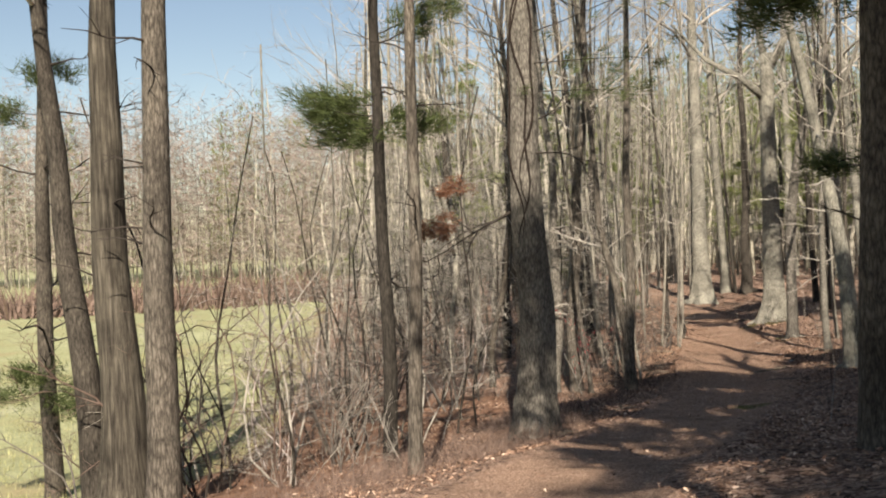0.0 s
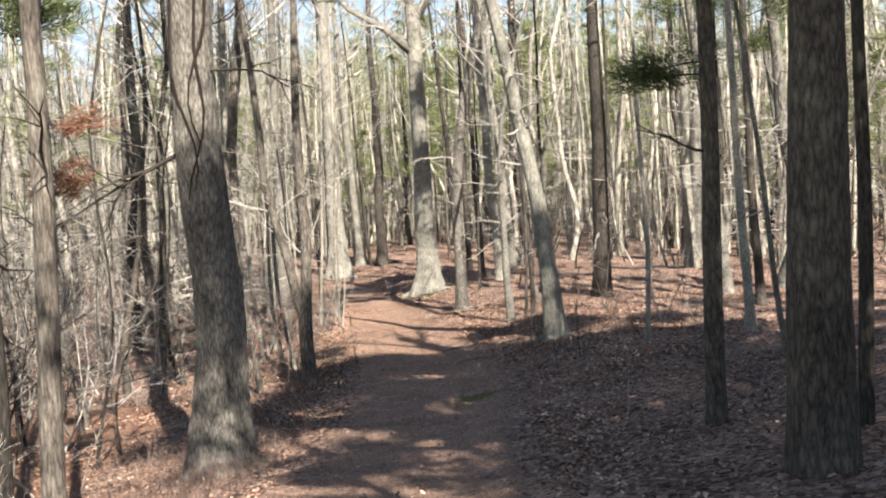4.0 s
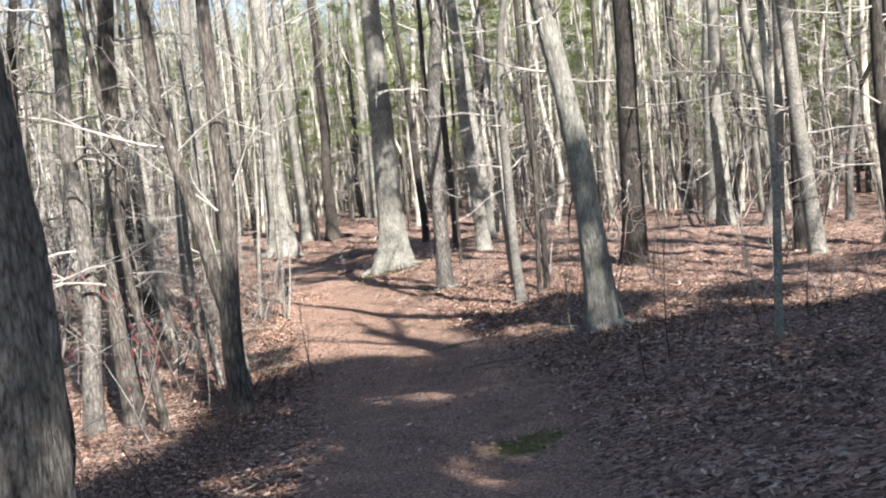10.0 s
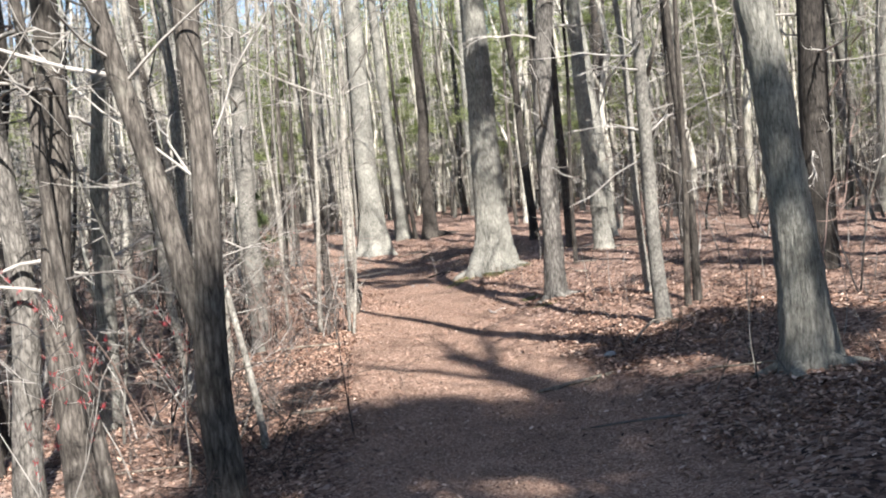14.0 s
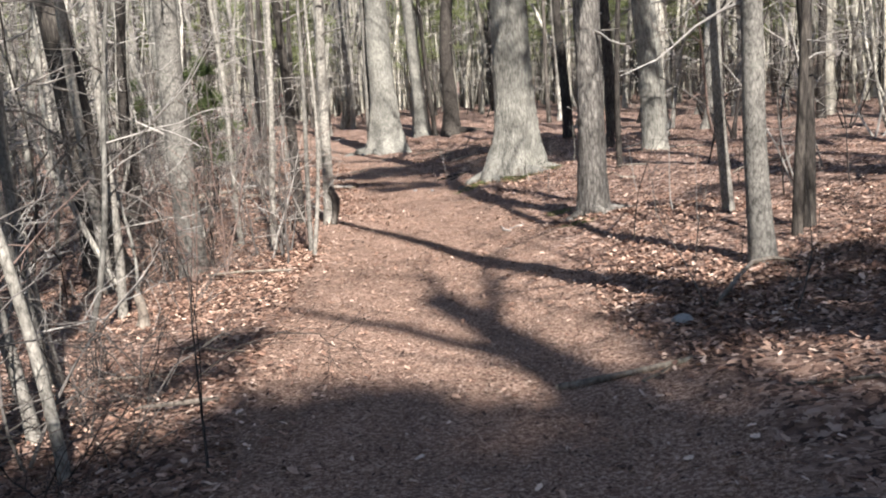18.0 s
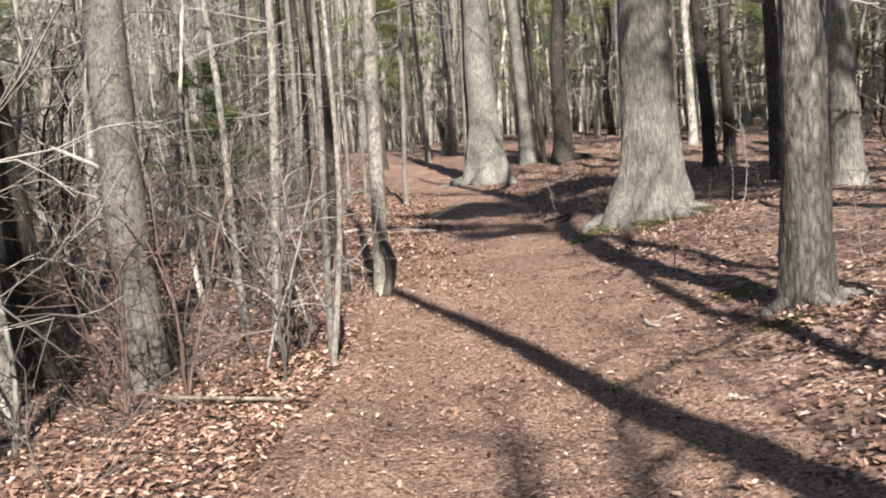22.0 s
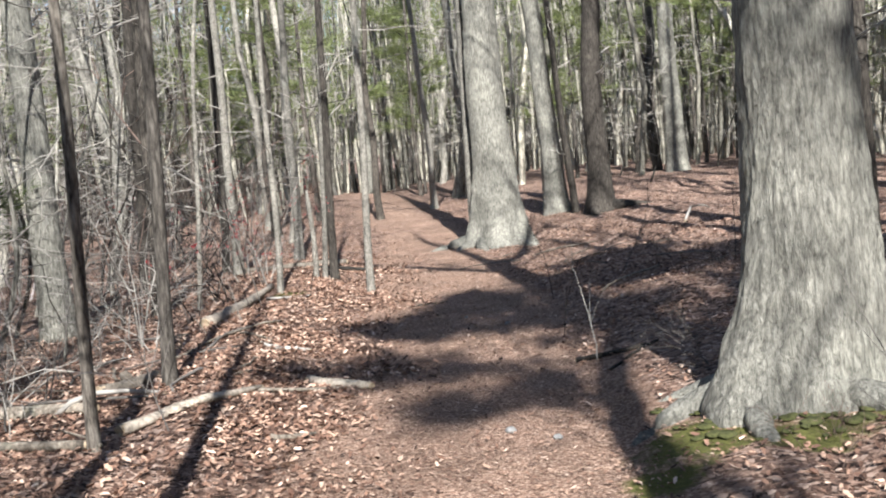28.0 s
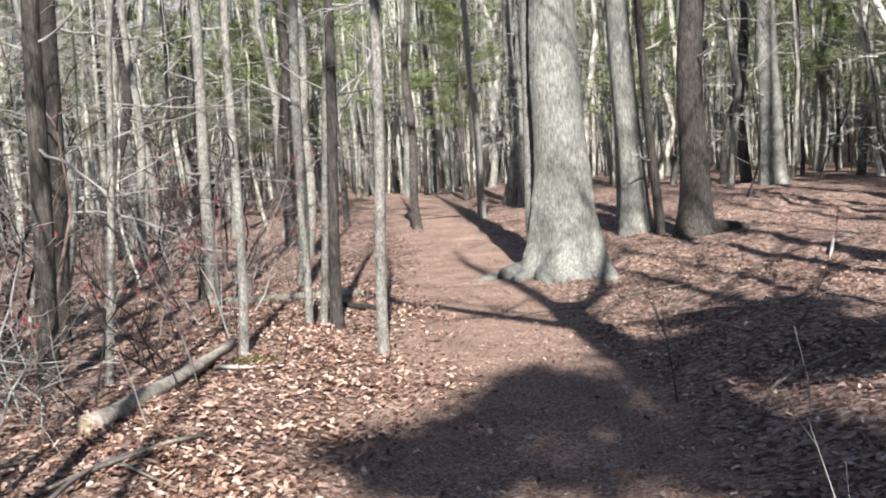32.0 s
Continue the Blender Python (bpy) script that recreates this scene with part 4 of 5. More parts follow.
def oak_limbs(at):
    """The heavy limbs into which the huge oak divides."""
    rng = random.Random(19)
    for run, r in ((((0, 0, 7.1), (-0.8, 0.0, 7.9), (-1.9, 0.2, 8.6), (-3.0, 0.3, 9.9)), 0.13), (((0, 0, 7.9), (0.7, 0.3, 9.3), (1.2, 0.5, 11.2), (1.9, 0.9, 12.6)), 0.13), (((0, 0, 8.2), (-0.3, 0.4, 9.9), (-0.9, 0.9, 11.4), (-1.2, 1.6, 12.8)), 0.12)):
        run = [Vector(p) for p in run]
        limb = part("limb", Shape().tube(run, [r * (1.1 - 0.26 * k) for k in range(4)], 9), BARK_OAK, at)
        for k in range(5):
            s = Shape()
            grow(s, rng, run[1 + k % 3], Vector((rng.uniform(-1, 1), rng.uniform(-1, 1), rng.uniform(0.1, 0.8))), rng.uniform(1.2, 2.4), 0.03, 2, 3)
            part("branch", s, TWIG, limb)


oak_limbs(big_b)


# ---- the woods around ----
def near_named(x, y, far):
    return any((x - t[0]) ** 2 + (y - t[1]) ** 2 < far * far for t in TREES)


def forest_master(k):
    rng = random.Random(100 + k)
    h = rng.uniform(13, 18)
    at = thing("forest_tree", pose(0, 0, -50), "bare grey woodland tree rising from dry leaves", "tree", "woodland trees")
    pts = trunk_run(rng, h, (rng.uniform(-0.06, 0.06), rng.uniform(-0.06, 0.06)), rng.uniform(0.1, 0.24))
    r = rng.uniform(0.08, 0.16)
    stem = trunk_shape(rng, pts, r, h, 0.3, 9)
    if k % 3 == 1:
        z = rng.uniform(1.6, 4.5)
        p, rr = on_trunk(pts, r, h, z)
        a = rng.uniform(0, 6.28)
        run = wander(rng, p, Vector((math.cos(a) * 0.5, math.sin(a) * 0.5, 1)), h * 0.6, 7, 0.12, -0.06)
        stem.tube(run, [rr * 0.7 * (1 - 0.12 * i) for i in range(8)], 8)
    part("trunk", stem, BARK_DARK if k in (0, 5) else (BARK_MID if k == 3 else BARK_WOODS), at)
    s = Shape()
    for _ in range(15):
        z = rng.uniform(0.8, 8)
        p, rr = on_trunk(pts, r, h, z)
        a = rng.uniform(0, 6.28)
        grow(s, rng, p, Vector((math.cos(a), math.sin(a), rng.uniform(-0.2, 0.5))), rng.uniform(0.6, 2.2), 0.014, 1, 4, 0.28, 0.02, 3)
    top = bare_crown(rng, pts, r, h, 0.48, 5, 3)
    base = len(s.v)
    s.v += top.v
    s.f += [tuple(i + base for i in f) for f in top.f]
    part("crown", s, TWIG, at, "bare twiggy crown")
    low = Shape()
    for _ in range(9):
        p, rr = on_trunk(pts, r, h, rng.uniform(1.2, 7))
        a = rng.uniform(0, 6.28)
        grow(low, rng, p, Vector((math.cos(a), math.sin(a), rng.uniform(-0.3, 0.35))), rng.uniform(0.9, 2.6), 0.016, 2, 3, 0.4, 0.01, 4)
    tagged(part("dead_branchwork", low, TWIG_PALE, at), "bleached crooked dead branches", kind="stuff")
    return at


def sapling_master(k):
    rng = random.Random(200 + k)
    h = rng.uniform(4.5, 8)
    at = thing("sapling", pose(0, 0, -50), "thin bare sapling in the understorey", "sapling", "understorey saplings")
    pts = trunk_run(rng, h, (rng.uniform(-0.18, 0.18), rng.uniform(-0.18, 0.18)), rng.uniform(0.16, 0.32))
    r = rng.uniform(0.014, 0.036)
    part("trunk", trunk_shape(rng, pts, r, h, 0.15, 6), BARK_WOODS if k % 3 else BARK_DARK, at)
    s = Shape()
    for _ in range(12):
        z = h * rng.uniform(0.1, 0.95)
        p, rr = on_trunk(pts, r, h, z)
        a = rng.uniform(0, 6.28)
        grow(s, rng, p, Vector((math.cos(a), math.sin(a), rng.uniform(-0.1, 0.9))), rng.uniform(0.5, 2.0), 0.008, 2 if rng.random() < 0.4 else 1, 4, 0.36, 0.0, 3)
    part("crown", s, TWIG if k % 4 else TWIG_PALE, at, "fine bare twigs")
    return at


def young_pine_master(k):
    rng = random.Random(300 + k)
    h = rng.uniform(6, 11)
    at = thing("young_pine", pose(0, 0, -50), "young green pine among the bare trunks", "tree", "young pines")
    pts = trunk_run(rng, h, (0, 0), 0.03)
    part("trunk", trunk_shape(rng, pts, 0.06, h, 0.2, 7), BARK_MID, at)
    wood, green = pine_crown(rng, pts, 0.07, h, 0.28, 24, 0.3, 1.9, 13, 13, 0.032)
    top = part("crown", wood, TWIG_DARK, at)
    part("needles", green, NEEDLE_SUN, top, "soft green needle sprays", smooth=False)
    return at


def shrub_master(k):
    rng = random.Random(400 + k)
    at = thing("bare_shrub", pose(0, 0, -50), "leafless tangled shrub of thin stems", "shrub", "bare shrubs")
    for j in range(rng.randint(3, 5)):
        s = Shape()
        a = rng.uniform(0, 6.28)
        grow(s, rng, Vector((0.12 * math.cos(a), 0.12 * math.sin(a), -0.06)), Vector((math.cos(a) * 0.5, math.sin(a) * 0.5, 1.0)), rng.uniform(0.7, 1.7), 0.009, 2, 5, 0.42, 0.03, 4)
        part("stem", s, (TWIG_MID, TWIG_DARK, TWIG_RED, TWIG_MID, TWIG, TWIG_PALE)[k % 6], at)
    return at


def scatter(masters, spots, rng, small=0.8, large=1.25):
    """Copies of the masters at the spots; each master takes the first spots itself."""
    for k, (x, y) in enumerate(spots):
        m = pose(x, y, ground(x, y) - 0.03, 0, 0, rng.uniform(0, 360))
        if k < len(masters):
            masters[k].matrix_basis = m
            ob = masters[k]
        else:
            ob = copy_thing(masters[k % len(masters)], m)
        f = rng.uniform(small, large)
        ob.scale = (f, f, f * rng.uniform(0.9, 1.1))


def spots(rng, count, box, apart, allowed):
    out, tries = [], 0
    while len(out) < count and tries < count * 120:
        tries += 1
        x, y = rng.uniform(box[0], box[1]), rng.uniform(box[2], box[3])
        if allowed(x, y) and all((x - a) ** 2 + (y - b) ** 2 > apart * apart for a, b in out):
            out.append((x, y))
    return out


def woods_ok(x, y):
    d = trail_off(x, y)
    if in_meadow(x, y) > 0.05 or near_named(x, y, 1.0):
        return False
    if y < 16 and d < 0:
        return False
    if y > 52:
        return abs(d) > 2.2 or y > 64
    if d < 0:
        return d < (-6.5 if y < 30 else -4.8) and (y > 20 or x > -9)
    if y < 9:
        return d > 8.5
    return d > 6.6 and d + 0.25 * (y - 10) > 6.6


rng = random.Random(11)
forest = spots(rng, 215, (-34, 34, 0, 84), 1.5, woods_ok)
forest += spots(rng, 16, (-24, -7, 24, 56), 1.2, lambda x, y: trail_off(x, y) < -6 and in_meadow(x, y) < 0.1 and not near_named(x, y, 1.0))
scatter([forest_master(k) for k in range(9)], forest, rng, 0.75, 1.35)
under = spots(rng, 215, (-30, 26, 8, 62), 0.8, woods_ok)


def low_side(x, y):
    """The brushy ground below the trail, between it and the meadow."""
    d = trail_off(x, y)
    return -14 < d < -2.6 and in_meadow(x, y) < 0.3 and not near_named(x, y, 0.5) and (y > 17 or d < -4.0)


under += spots(rng, 34, (-26, -7, 17, 46), 0.7, lambda x, y: trail_off(x, y) < -5 and in_meadow(x, y) < 0.3 and not near_named(x, y, 0.5))
under += spots(rng, 80, (-16, -2, 9, 32), 0.6, low_side)
scatter([sapling_master(k) for k in range(8)], under, rng, 0.7, 1.3)
green = [(-13.0, 52.0), (-16.5, 56.0), (-12.4, 61.0), (-18.5, 60.0), (-15.5, 66.0), (-20.5, 66.0), (-3.4, 58.0), (-0.8, 60.0), (3.0, 47.0), (-12.5, 62.0)] + spots(rng, 64, (-32, 32, 30, 82), 2.0, lambda x, y: woods_ok(x, y) and abs(trail_off(x, y)) > 7 and (y > 50 if trail_off(x, y) < 0 else x < 0 or y > 44 or x > 12))
green += spots(rng, 4, (-24, -9, 26, 58), 2.0, lambda x, y: trail_off(x, y) < -9 and in_meadow(x, y) < 0.1)
green += spots(rng, 26, (-26, 24, 50, 76), 2.0, lambda x, y: woods_ok(x, y) and abs(trail_off(x, y)) > 4)
green += spots(rng, 10, (6, 26, 30, 52), 2.4, lambda x, y: woods_ok(x, y) and trail_off(x, y) > 12)
scatter([young_pine_master(k) for k in range(4)], green, rng, 0.8, 1.5)
brush = spots(rng, 95, (-15, -2, 6, 33), 0.55, low_side)
little = spots(rng, 15, (-5.2, -2.6, 20.5, 25.2), 0.3, lambda x, y: -3.4 < trail_off(x, y) < -1.6)
little += spots(rng, 24, (-4.2, -1.9, 13, 19), 0.35, lambda x, y: -3.2 < trail_off(x, y) < -1.5)
scrub = spots(rng, 70, (0.8, 6.5, 6, 24), 0.35, lambda x, y: 1.3 < trail_off(x, y) < 5.5 and not near_named(x, y, 0.3))
scrub += spots(rng, 30, (-6, 1.5, 22, 36), 0.4, lambda x, y: 1.6 < abs(trail_off(x, y)) < 3.6 and not near_named(x, y, 0.8))
brush += spots(rng, 30, (-10.5, -6.0, 28, 40), 0.5, lambda x, y: -5.5 < trail_off(x, y) < -2.6)
scatter([shrub_master(k) for k in range(8)], brush, rng, 0.55, 1.2)
scatter([shrub_master(k) for k in (12, 13, 14, 15, 19, 20)], little, rng, 0.4, 0.75)
scatter([shrub_master(k) for k in (24, 25, 26, 27, 31, 32)], scrub, rng, 0.18, 0.42)


def thicket_master(k):
    """A tall crooked bush of several stems, each branching down to fine twigs."""
    rng = random.Random(450 + k)
    at = thing("tall_bush", pose(0, 0, -50), "tall crooked leafless bush with tangled twigs", "shrub", "tall bushes")
    for j in range(rng.randint(2, 4)):
        s = Shape()
        a = rng.uniform(0, 6.28)
        grow(s, rng, Vector((0.1 * math.cos(a), 0.1 * math.sin(a), -0.06)), Vector((math.cos(a) * 0.35, math.sin(a) * 0.35, 1.0)), rng.uniform(2.0, 3.8), 0.022, 3, 4, 0.5, -0.03, 5)
        part("stem", s, (TWIG_MID, TWIG_RED, TWIG, TWIG_PINK, TWIG_DARK)[k % 5], at)
    return at


tall = spots(rng, 17, (-8.5, -4.0, 5.0, 9.8), 0.7, lambda x, y: -9 < trail_off(x, y) < -4.1 and not near_named(x, y, 0.45))
tall += spots(rng, 28, (-14, -4, 13, 34), 0.8, lambda x, y: -11 < trail_off(x, y) < (-5.2 if y < 19 else -4.2) and not near_named(x, y, 0.45))
tall += spots(rng, 12, (-18, -7, 33, 48), 0.8, lambda x, y: -9 < trail_off(x, y) < -3.2 and not near_named(x, y, 0.45))
tall += spots(rng, 30, (2, 14, 16, 42), 1.0, lambda x, y: trail_off(x, y) > 5 and not near_named(x, y, 0.45))
scatter([thicket_master(k) for k in range(7)], tall, rng, 0.7, 1.2)
crooked = spots(rng, 11, (-7.2, -3.3, 6.4, 12.5), 0.6, lambda x, y: -7 < trail_off(x, y) < -2.6 and not near_named(x, y, 0.5))
scatter([sapling_master(k) for k in (9, 12, 15, 18)], crooked, rng, 0.6, 0.95)
bushes = spots(rng, 7, (-7.5, -3.0, 5.6, 11.5), 0.5, lambda x, y: -7 < trail_off(x, y) < -2.8)
scatter([shrub_master(k) for k in (8, 10, 11, 14)], bushes, rng, 0.8, 1.3)


# ---- unseen tall pines added to shade the first stretch ----
def shade_pine(x, y, h, low, reach=2.6, r=0.2):
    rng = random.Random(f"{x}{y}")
    at = thing("pine_tree", pose(x, y, ground(x, y)), "tall dense green pine added out of view for its shade", "tree", "tall pines")
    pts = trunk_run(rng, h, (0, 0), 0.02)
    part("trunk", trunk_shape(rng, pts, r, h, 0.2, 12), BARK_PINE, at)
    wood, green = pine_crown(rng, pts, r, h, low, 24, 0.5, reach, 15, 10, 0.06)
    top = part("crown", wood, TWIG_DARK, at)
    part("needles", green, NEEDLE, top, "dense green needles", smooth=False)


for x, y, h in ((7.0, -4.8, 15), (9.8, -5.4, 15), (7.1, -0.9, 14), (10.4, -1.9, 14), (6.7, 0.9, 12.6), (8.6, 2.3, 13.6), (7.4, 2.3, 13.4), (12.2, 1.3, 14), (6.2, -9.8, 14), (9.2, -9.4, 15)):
    shade_pine(x, y, h, 0.42)
shade_pine(2.75, -1.3, 10.8, 0.86, 1.6, 0.11)
shade_pine(5.0, -3.5, 11.5, 0.55, 2.0)
shade_pine(4.4, -0.9, 14, 0.42, 3.3)
shade_pine(5.0, 2.1, 11.8, 0.42, 3.4)
shade_pine(6.9, -6.7, 11.5, 0.42, 1.8)


# ---- far woods ----
def far_tree(rng, x, y, h, wood, twig, count, wide, spread=0.0, stout=1.0):
    z = land(x, y)
    top = Vector((x + rng.uniform(-0.8, 0.8), y, z + h))
    r = rng.uniform(0.05, 0.16) * stout
    bow = [Vector((rng.gauss(0, 0.16), rng.gauss(0, 0.16), 0)) for _ in range(3)]
    wood.tube([Vector((x, y, z - 0.2))] + [Vector((x, y, z)).lerp(top, u) + b for u, b in zip((0.2, 0.42, 0.68), bow)] + [top], [r, r * 0.92, r * 0.8, r * 0.55, r * 0.15], 4, cap=False)
    for j in range(count):
        p = Vector((x, y, z)).lerp(top, rng.uniform(0.1, 1.0)) + Vector((rng.gauss(0, 1), rng.gauss(0, 1), 0)) * spread
        d = Vector((rng.uniform(-1, 1), rng.uniform(-1, 1), rng.uniform(-0.3, 0.9))) * rng.uniform(0.6, 2.2)
        side = Vector((rng.uniform(-1, 1), rng.uniform(-1, 1), 0.6)).normalized() * rng.uniform(0.4, 1.0) * wide
        twig.tri(p - side, p + side, p + d)


def middle_woods():
    """The closer-set thin trunks between the single trees and the far woods."""
    rng = random.Random(31)
    wood, twig, tan, green = Shape(), Shape(), Shape(), Shape()
    for k, (x, y) in enumerate(spots(rng, 900, (-40, 40, 22, 92), 0.45, lambda x, y: woods_ok(x, y) and (abs(trail_off(x, y)) > (11 if y < 50 else 3.5) or y > 66))):
        h = rng.uniform(7, 15)
        far_tree(rng, x, y, h, wood, tan if trail_off(x, y) < -9 and y < 54 else twig, 60, 0.016, 0.8)
        if k % 2 == 0 and y > 36:
            for j in range(44):
                u = rng.uniform(0.3, 1)
                p = Vector((x, y, land(x, y) + h * u)) + Vector((rng.gauss(0, 1), rng.gauss(0, 1), 0)) * 1.3 * (1.3 - u)
                tuft(green, rng, p, Vector((0, 0, 0.3)), 0.34, 5, 0.04)
    at = thing("young_woods", pose(0, 0, 0), "close-set thin grey trunks of young woods", "woods", kind="stuff")
    part("trunks", wood, BARK_FAR, at)
    part("twigs", twig, TWIG, at, "pale bare twigs", smooth=False)
    part("twigs", tan, TWIG_PINK, at, "pinkish bare twigs", smooth=False)
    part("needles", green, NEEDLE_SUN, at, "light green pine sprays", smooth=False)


def far_woods():
    """Distant trunks and twig haze around the horizon, past the trees that stand singly."""
    rng = random.Random(21)
    wood, twig, tan, green = Shape(), Shape(), Shape(), Shape()
    for k in range(2600):
        a = rng.uniform(-1.05, 0.62) if k < 2100 else rng.uniform(-3.14, 3.14)
        far = rng.uniform(66, 122)
        x, y = -2 + math.sin(a) * far, 8 + math.cos(a) * far
        if in_meadow(x, y) > 0.05 and far < 84:
            continue
        if y < 84 and abs(x) < 34 and in_meadow(x, y) < 0.05 and y > 0:
            continue
        open_side = a < -0.35
        h = rng.uniform(12, 20) if open_side else rng.uniform(13, 21)
        far_tree(rng, x, y, h, wood, tan if open_side else twig, 150 if open_side else 55, 0.05, 1.7 if open_side else 0.8, 0.5 if open_side else 1.0)
        if rng.random() < (0.05 if open_side else 0.8):
            for j in range(130):
                u = rng.uniform(0.2, 1)
                p = Vector((x, y, land(x, y) + h * u)) + Vector((rng.gauss(0, 1), rng.gauss(0, 1), 0)) * (1.5 - u)
                tuft(green, rng, p, Vector((0, 0, 0.4)), 0.6, 3)
    at = thing("distant_woods", pose(0, 0, 0), "grey leafless woods along the horizon", "woods", kind="stuff")
    part("trunks", wood, BARK_FAR, at)
    part("twigs", twig, TWIG, at, "haze of bare twigs", smooth=False)
    part("twigs", tan, TWIG_TAN, at, "tan haze of leafless crowns", smooth=False)
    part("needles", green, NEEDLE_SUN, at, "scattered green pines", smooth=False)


def hedge():
    """The low reddish brush at the meadow's far edge."""
    rng = random.Random(41)
    s = Shape()
    for k in range(5200):
        a = rng.uniform(-1.15, -0.42)
        far = rng.uniform(60, 72)
        x, y = 2 + math.sin(a) * far, -5 + math.cos(a) * far
        p = Vector((x, y, land(x, y)))
        d = Vector((rng.uniform(-0.6, 0.6), rng.uniform(-0.6, 0.6), 1)) * rng.uniform(0.6, 2.1)
        side = Vector((rng.uniform(-1, 1), rng.uniform(-1, 1), 0)).normalized() * rng.uniform(0.04, 0.1)
        s.tri(p - side, p + side, p + d)
    tagged(new("hedge", s.mesh("hedge", TWIG_RED, False)), "low reddish brush along the far meadow edge", "brush", kind="stuff")


middle_woods()
far_woods()
hedge()


# ---- fallen wood ----
def log(name, x0, y0, x1, y1, r, label, mat=None, bend=0.03, sides=10, rise=0.0, ends=True):
    """A fallen stem lying on the ground from one place to the other, with broken ends."""
    rng = random.Random(f"{x0}{y1}{r}")
    long = math.hypot(x1 - x0, y1 - y0)
    count = max(4, int(long / 0.22))
    at = thing(name, pose(x0, y0, ground(x0, y0)), label, "log" if r > 0.03 else "stick")
    base = Vector((x0, y0, ground(x0, y0)))
    line = [max(ground(x0, y0), land(x0, y0)), max(ground(x1, y1), land(x1, y1))]
    pts = []
    for k in range(count + 1):
        u = k / count
        x, y = x0 + (x1 - x0) * u, y0 + (y1 - y0) * u
        z = max(ground(x, y) + r * 0.55, line[0] + (line[1] - line[0]) * u + r * 0.4) + rise * math.sin(u * 3.14)
        pts.append(Vector((x + bend * math.sin(u * 5 + r * 90), y + bend * math.cos(u * 4 + r * 50), z)) - base)
    ph = rng.uniform(0, 6)
    part("stem", Shape().tube(pts, [r * (1 - 0.35 * k / count) * (1 + 0.1 * math.sin(k * 1.7 + ph)) for k in range(count + 1)], sides, lambda a, k: 1 + 0.1 * math.cos(3 * a + ph + k * 0.4)), mat or DEADWOOD, at)
    if ends and r > 0.02:
        for p, q, rr in ((pts[0], pts[1], r), (pts[-1], pts[-2], r * 0.65)):
            out = (p - q).normalized()
            s = Shape()
            side = out.orthogonal().normalized()
            up = out.cross(side)
            ring = [p + out * (0.006 + rr * rng.uniform(0.0, 0.5)) + (side * math.cos(a) + up * math.sin(a)) * rr * 0.86 for a in [math.tau * k / 9 for k in range(9)]]
            s.v = [p + out * 0.004] + ring + [p - out * 0.03 + (side * math.cos(a) + up * math.sin(a)) * rr * 0.9 for a in [math.tau * k / 9 for k in range(9)]]
            s.f = [(0, 1 + k, 1 + (k + 1) % 9) for k in range(9)] + [(10 + k, 10 + (k + 1) % 9, 1 + (k + 1) % 9, 1 + k) for k in range(9)]
            part("broken_end", s, CUTWOOD, at, "pale splintered end", smooth=False)
    return at


log("fallen_log", -5.15, 29.05, -4.8, 30.2, 0.04, "long bleached fallen branch among dry leaves", DEADPALE)
log("fallen_log", -4.62, 30.82, -4.08, 30.56, 0.042, "short pale split log at the trail edge", DEADPALE)
log("fallen_log", -6.4, 28.85, -5.25, 28.75, 0.045, "grey fallen log beneath a slim sapling")
log("fallen_log", -6.9, 29.7, -5.75, 29.65, 0.06, "mottled fallen log in the shade")
log("fallen_log", -6.7, 33.1, -7.1, 35.6, 0.062, "stout barkless log sloping down from the trail", DEADPALE, 0.03, 14)
log("fallen_log", -9.3, 39.1, -7.7, 40.0, 0.07, "pale fallen trunk behind a broken stump")
log("fallen_log", -7.7, 38.6, -6.95, 38.9, 0.05, "dark rotting log beside the trail", BARK_DARK)
log("fallen_log", -5.97, 30.1, -5.8, 30.55, 0.06, "sawn pale log end among sticks")
log("fallen_stick", -0.31, 17.7, 0.36, 17.68, 0.022, "straight bare stick lying at the trail edge")
log("fallen_stick", 0.1, 17.5, 0.4, 17.75, 0.011, "thin pale stick on dry leaves")
log("fallen_stick", 0.6, 18.6, 1.25, 19.4, 0.016, "long grey stick leaning in the leaves", None, 0.03, 7, 0.14)
log("fallen_stick", -2.1, 40.6, -1.7, 42.3, 0.022, "curved whitish stick sticking up from leaves", TWIG_PALE, 0.05, 7, 0.12)
log("fallen_stick", -2.65, 31.3, -2.1, 31.2, 0.022, "dark half-buried root across the trail edge", BARK_DARK)
log("fallen_stick", -2.35, 30.72, -2.0, 31.25, 0.015, "forked dark stick beside the trail", BARK_DARK)
log("fallen_stick", -4.25, 29.15, -4.0, 29.32, 0.02, "broken grey stick on the trail edge")
log("fallen_stick", -4.9, 30.1, -4.3, 30.6, 0.018, "thin bleached stick among leaves")
log("fallen_stick", -1.0, 23.8, -0.84, 23.4, 0.014, "crooked pale twig on the trail", TWIG_PALE)
log("fallen_stick", -0.95, 23.55, -0.7, 23.62, 0.009, "short pale twig on the trail", TWIG_PALE)
log("fallen_stick", -5.6, 31.95, -5.1, 31.9, 0.022, "pale bent stick on the leaf bank", TWIG_PALE)
log("fallen_stick", -6.1, 29.6, -5.5, 30.05, 0.024, "bleached forked stick among broken branches", TWIG_PALE, 0.05, 7, 0.1)
log("fallen_stick", -5.0, 34.6, -4.6, 34.9, 0.014, "grey stick at the trail edge")
log("fallen_stick", -6.9, 34.9, -6.35, 35.0, 0.02, "white splintered stick against a log", TWIG_PALE)
log("fallen_stick", -3.1, 20.6, -2.7, 20.9, 0.012, "dark thin stick in leaf litter", TWIG_DARK)


rng = random.Random(47)
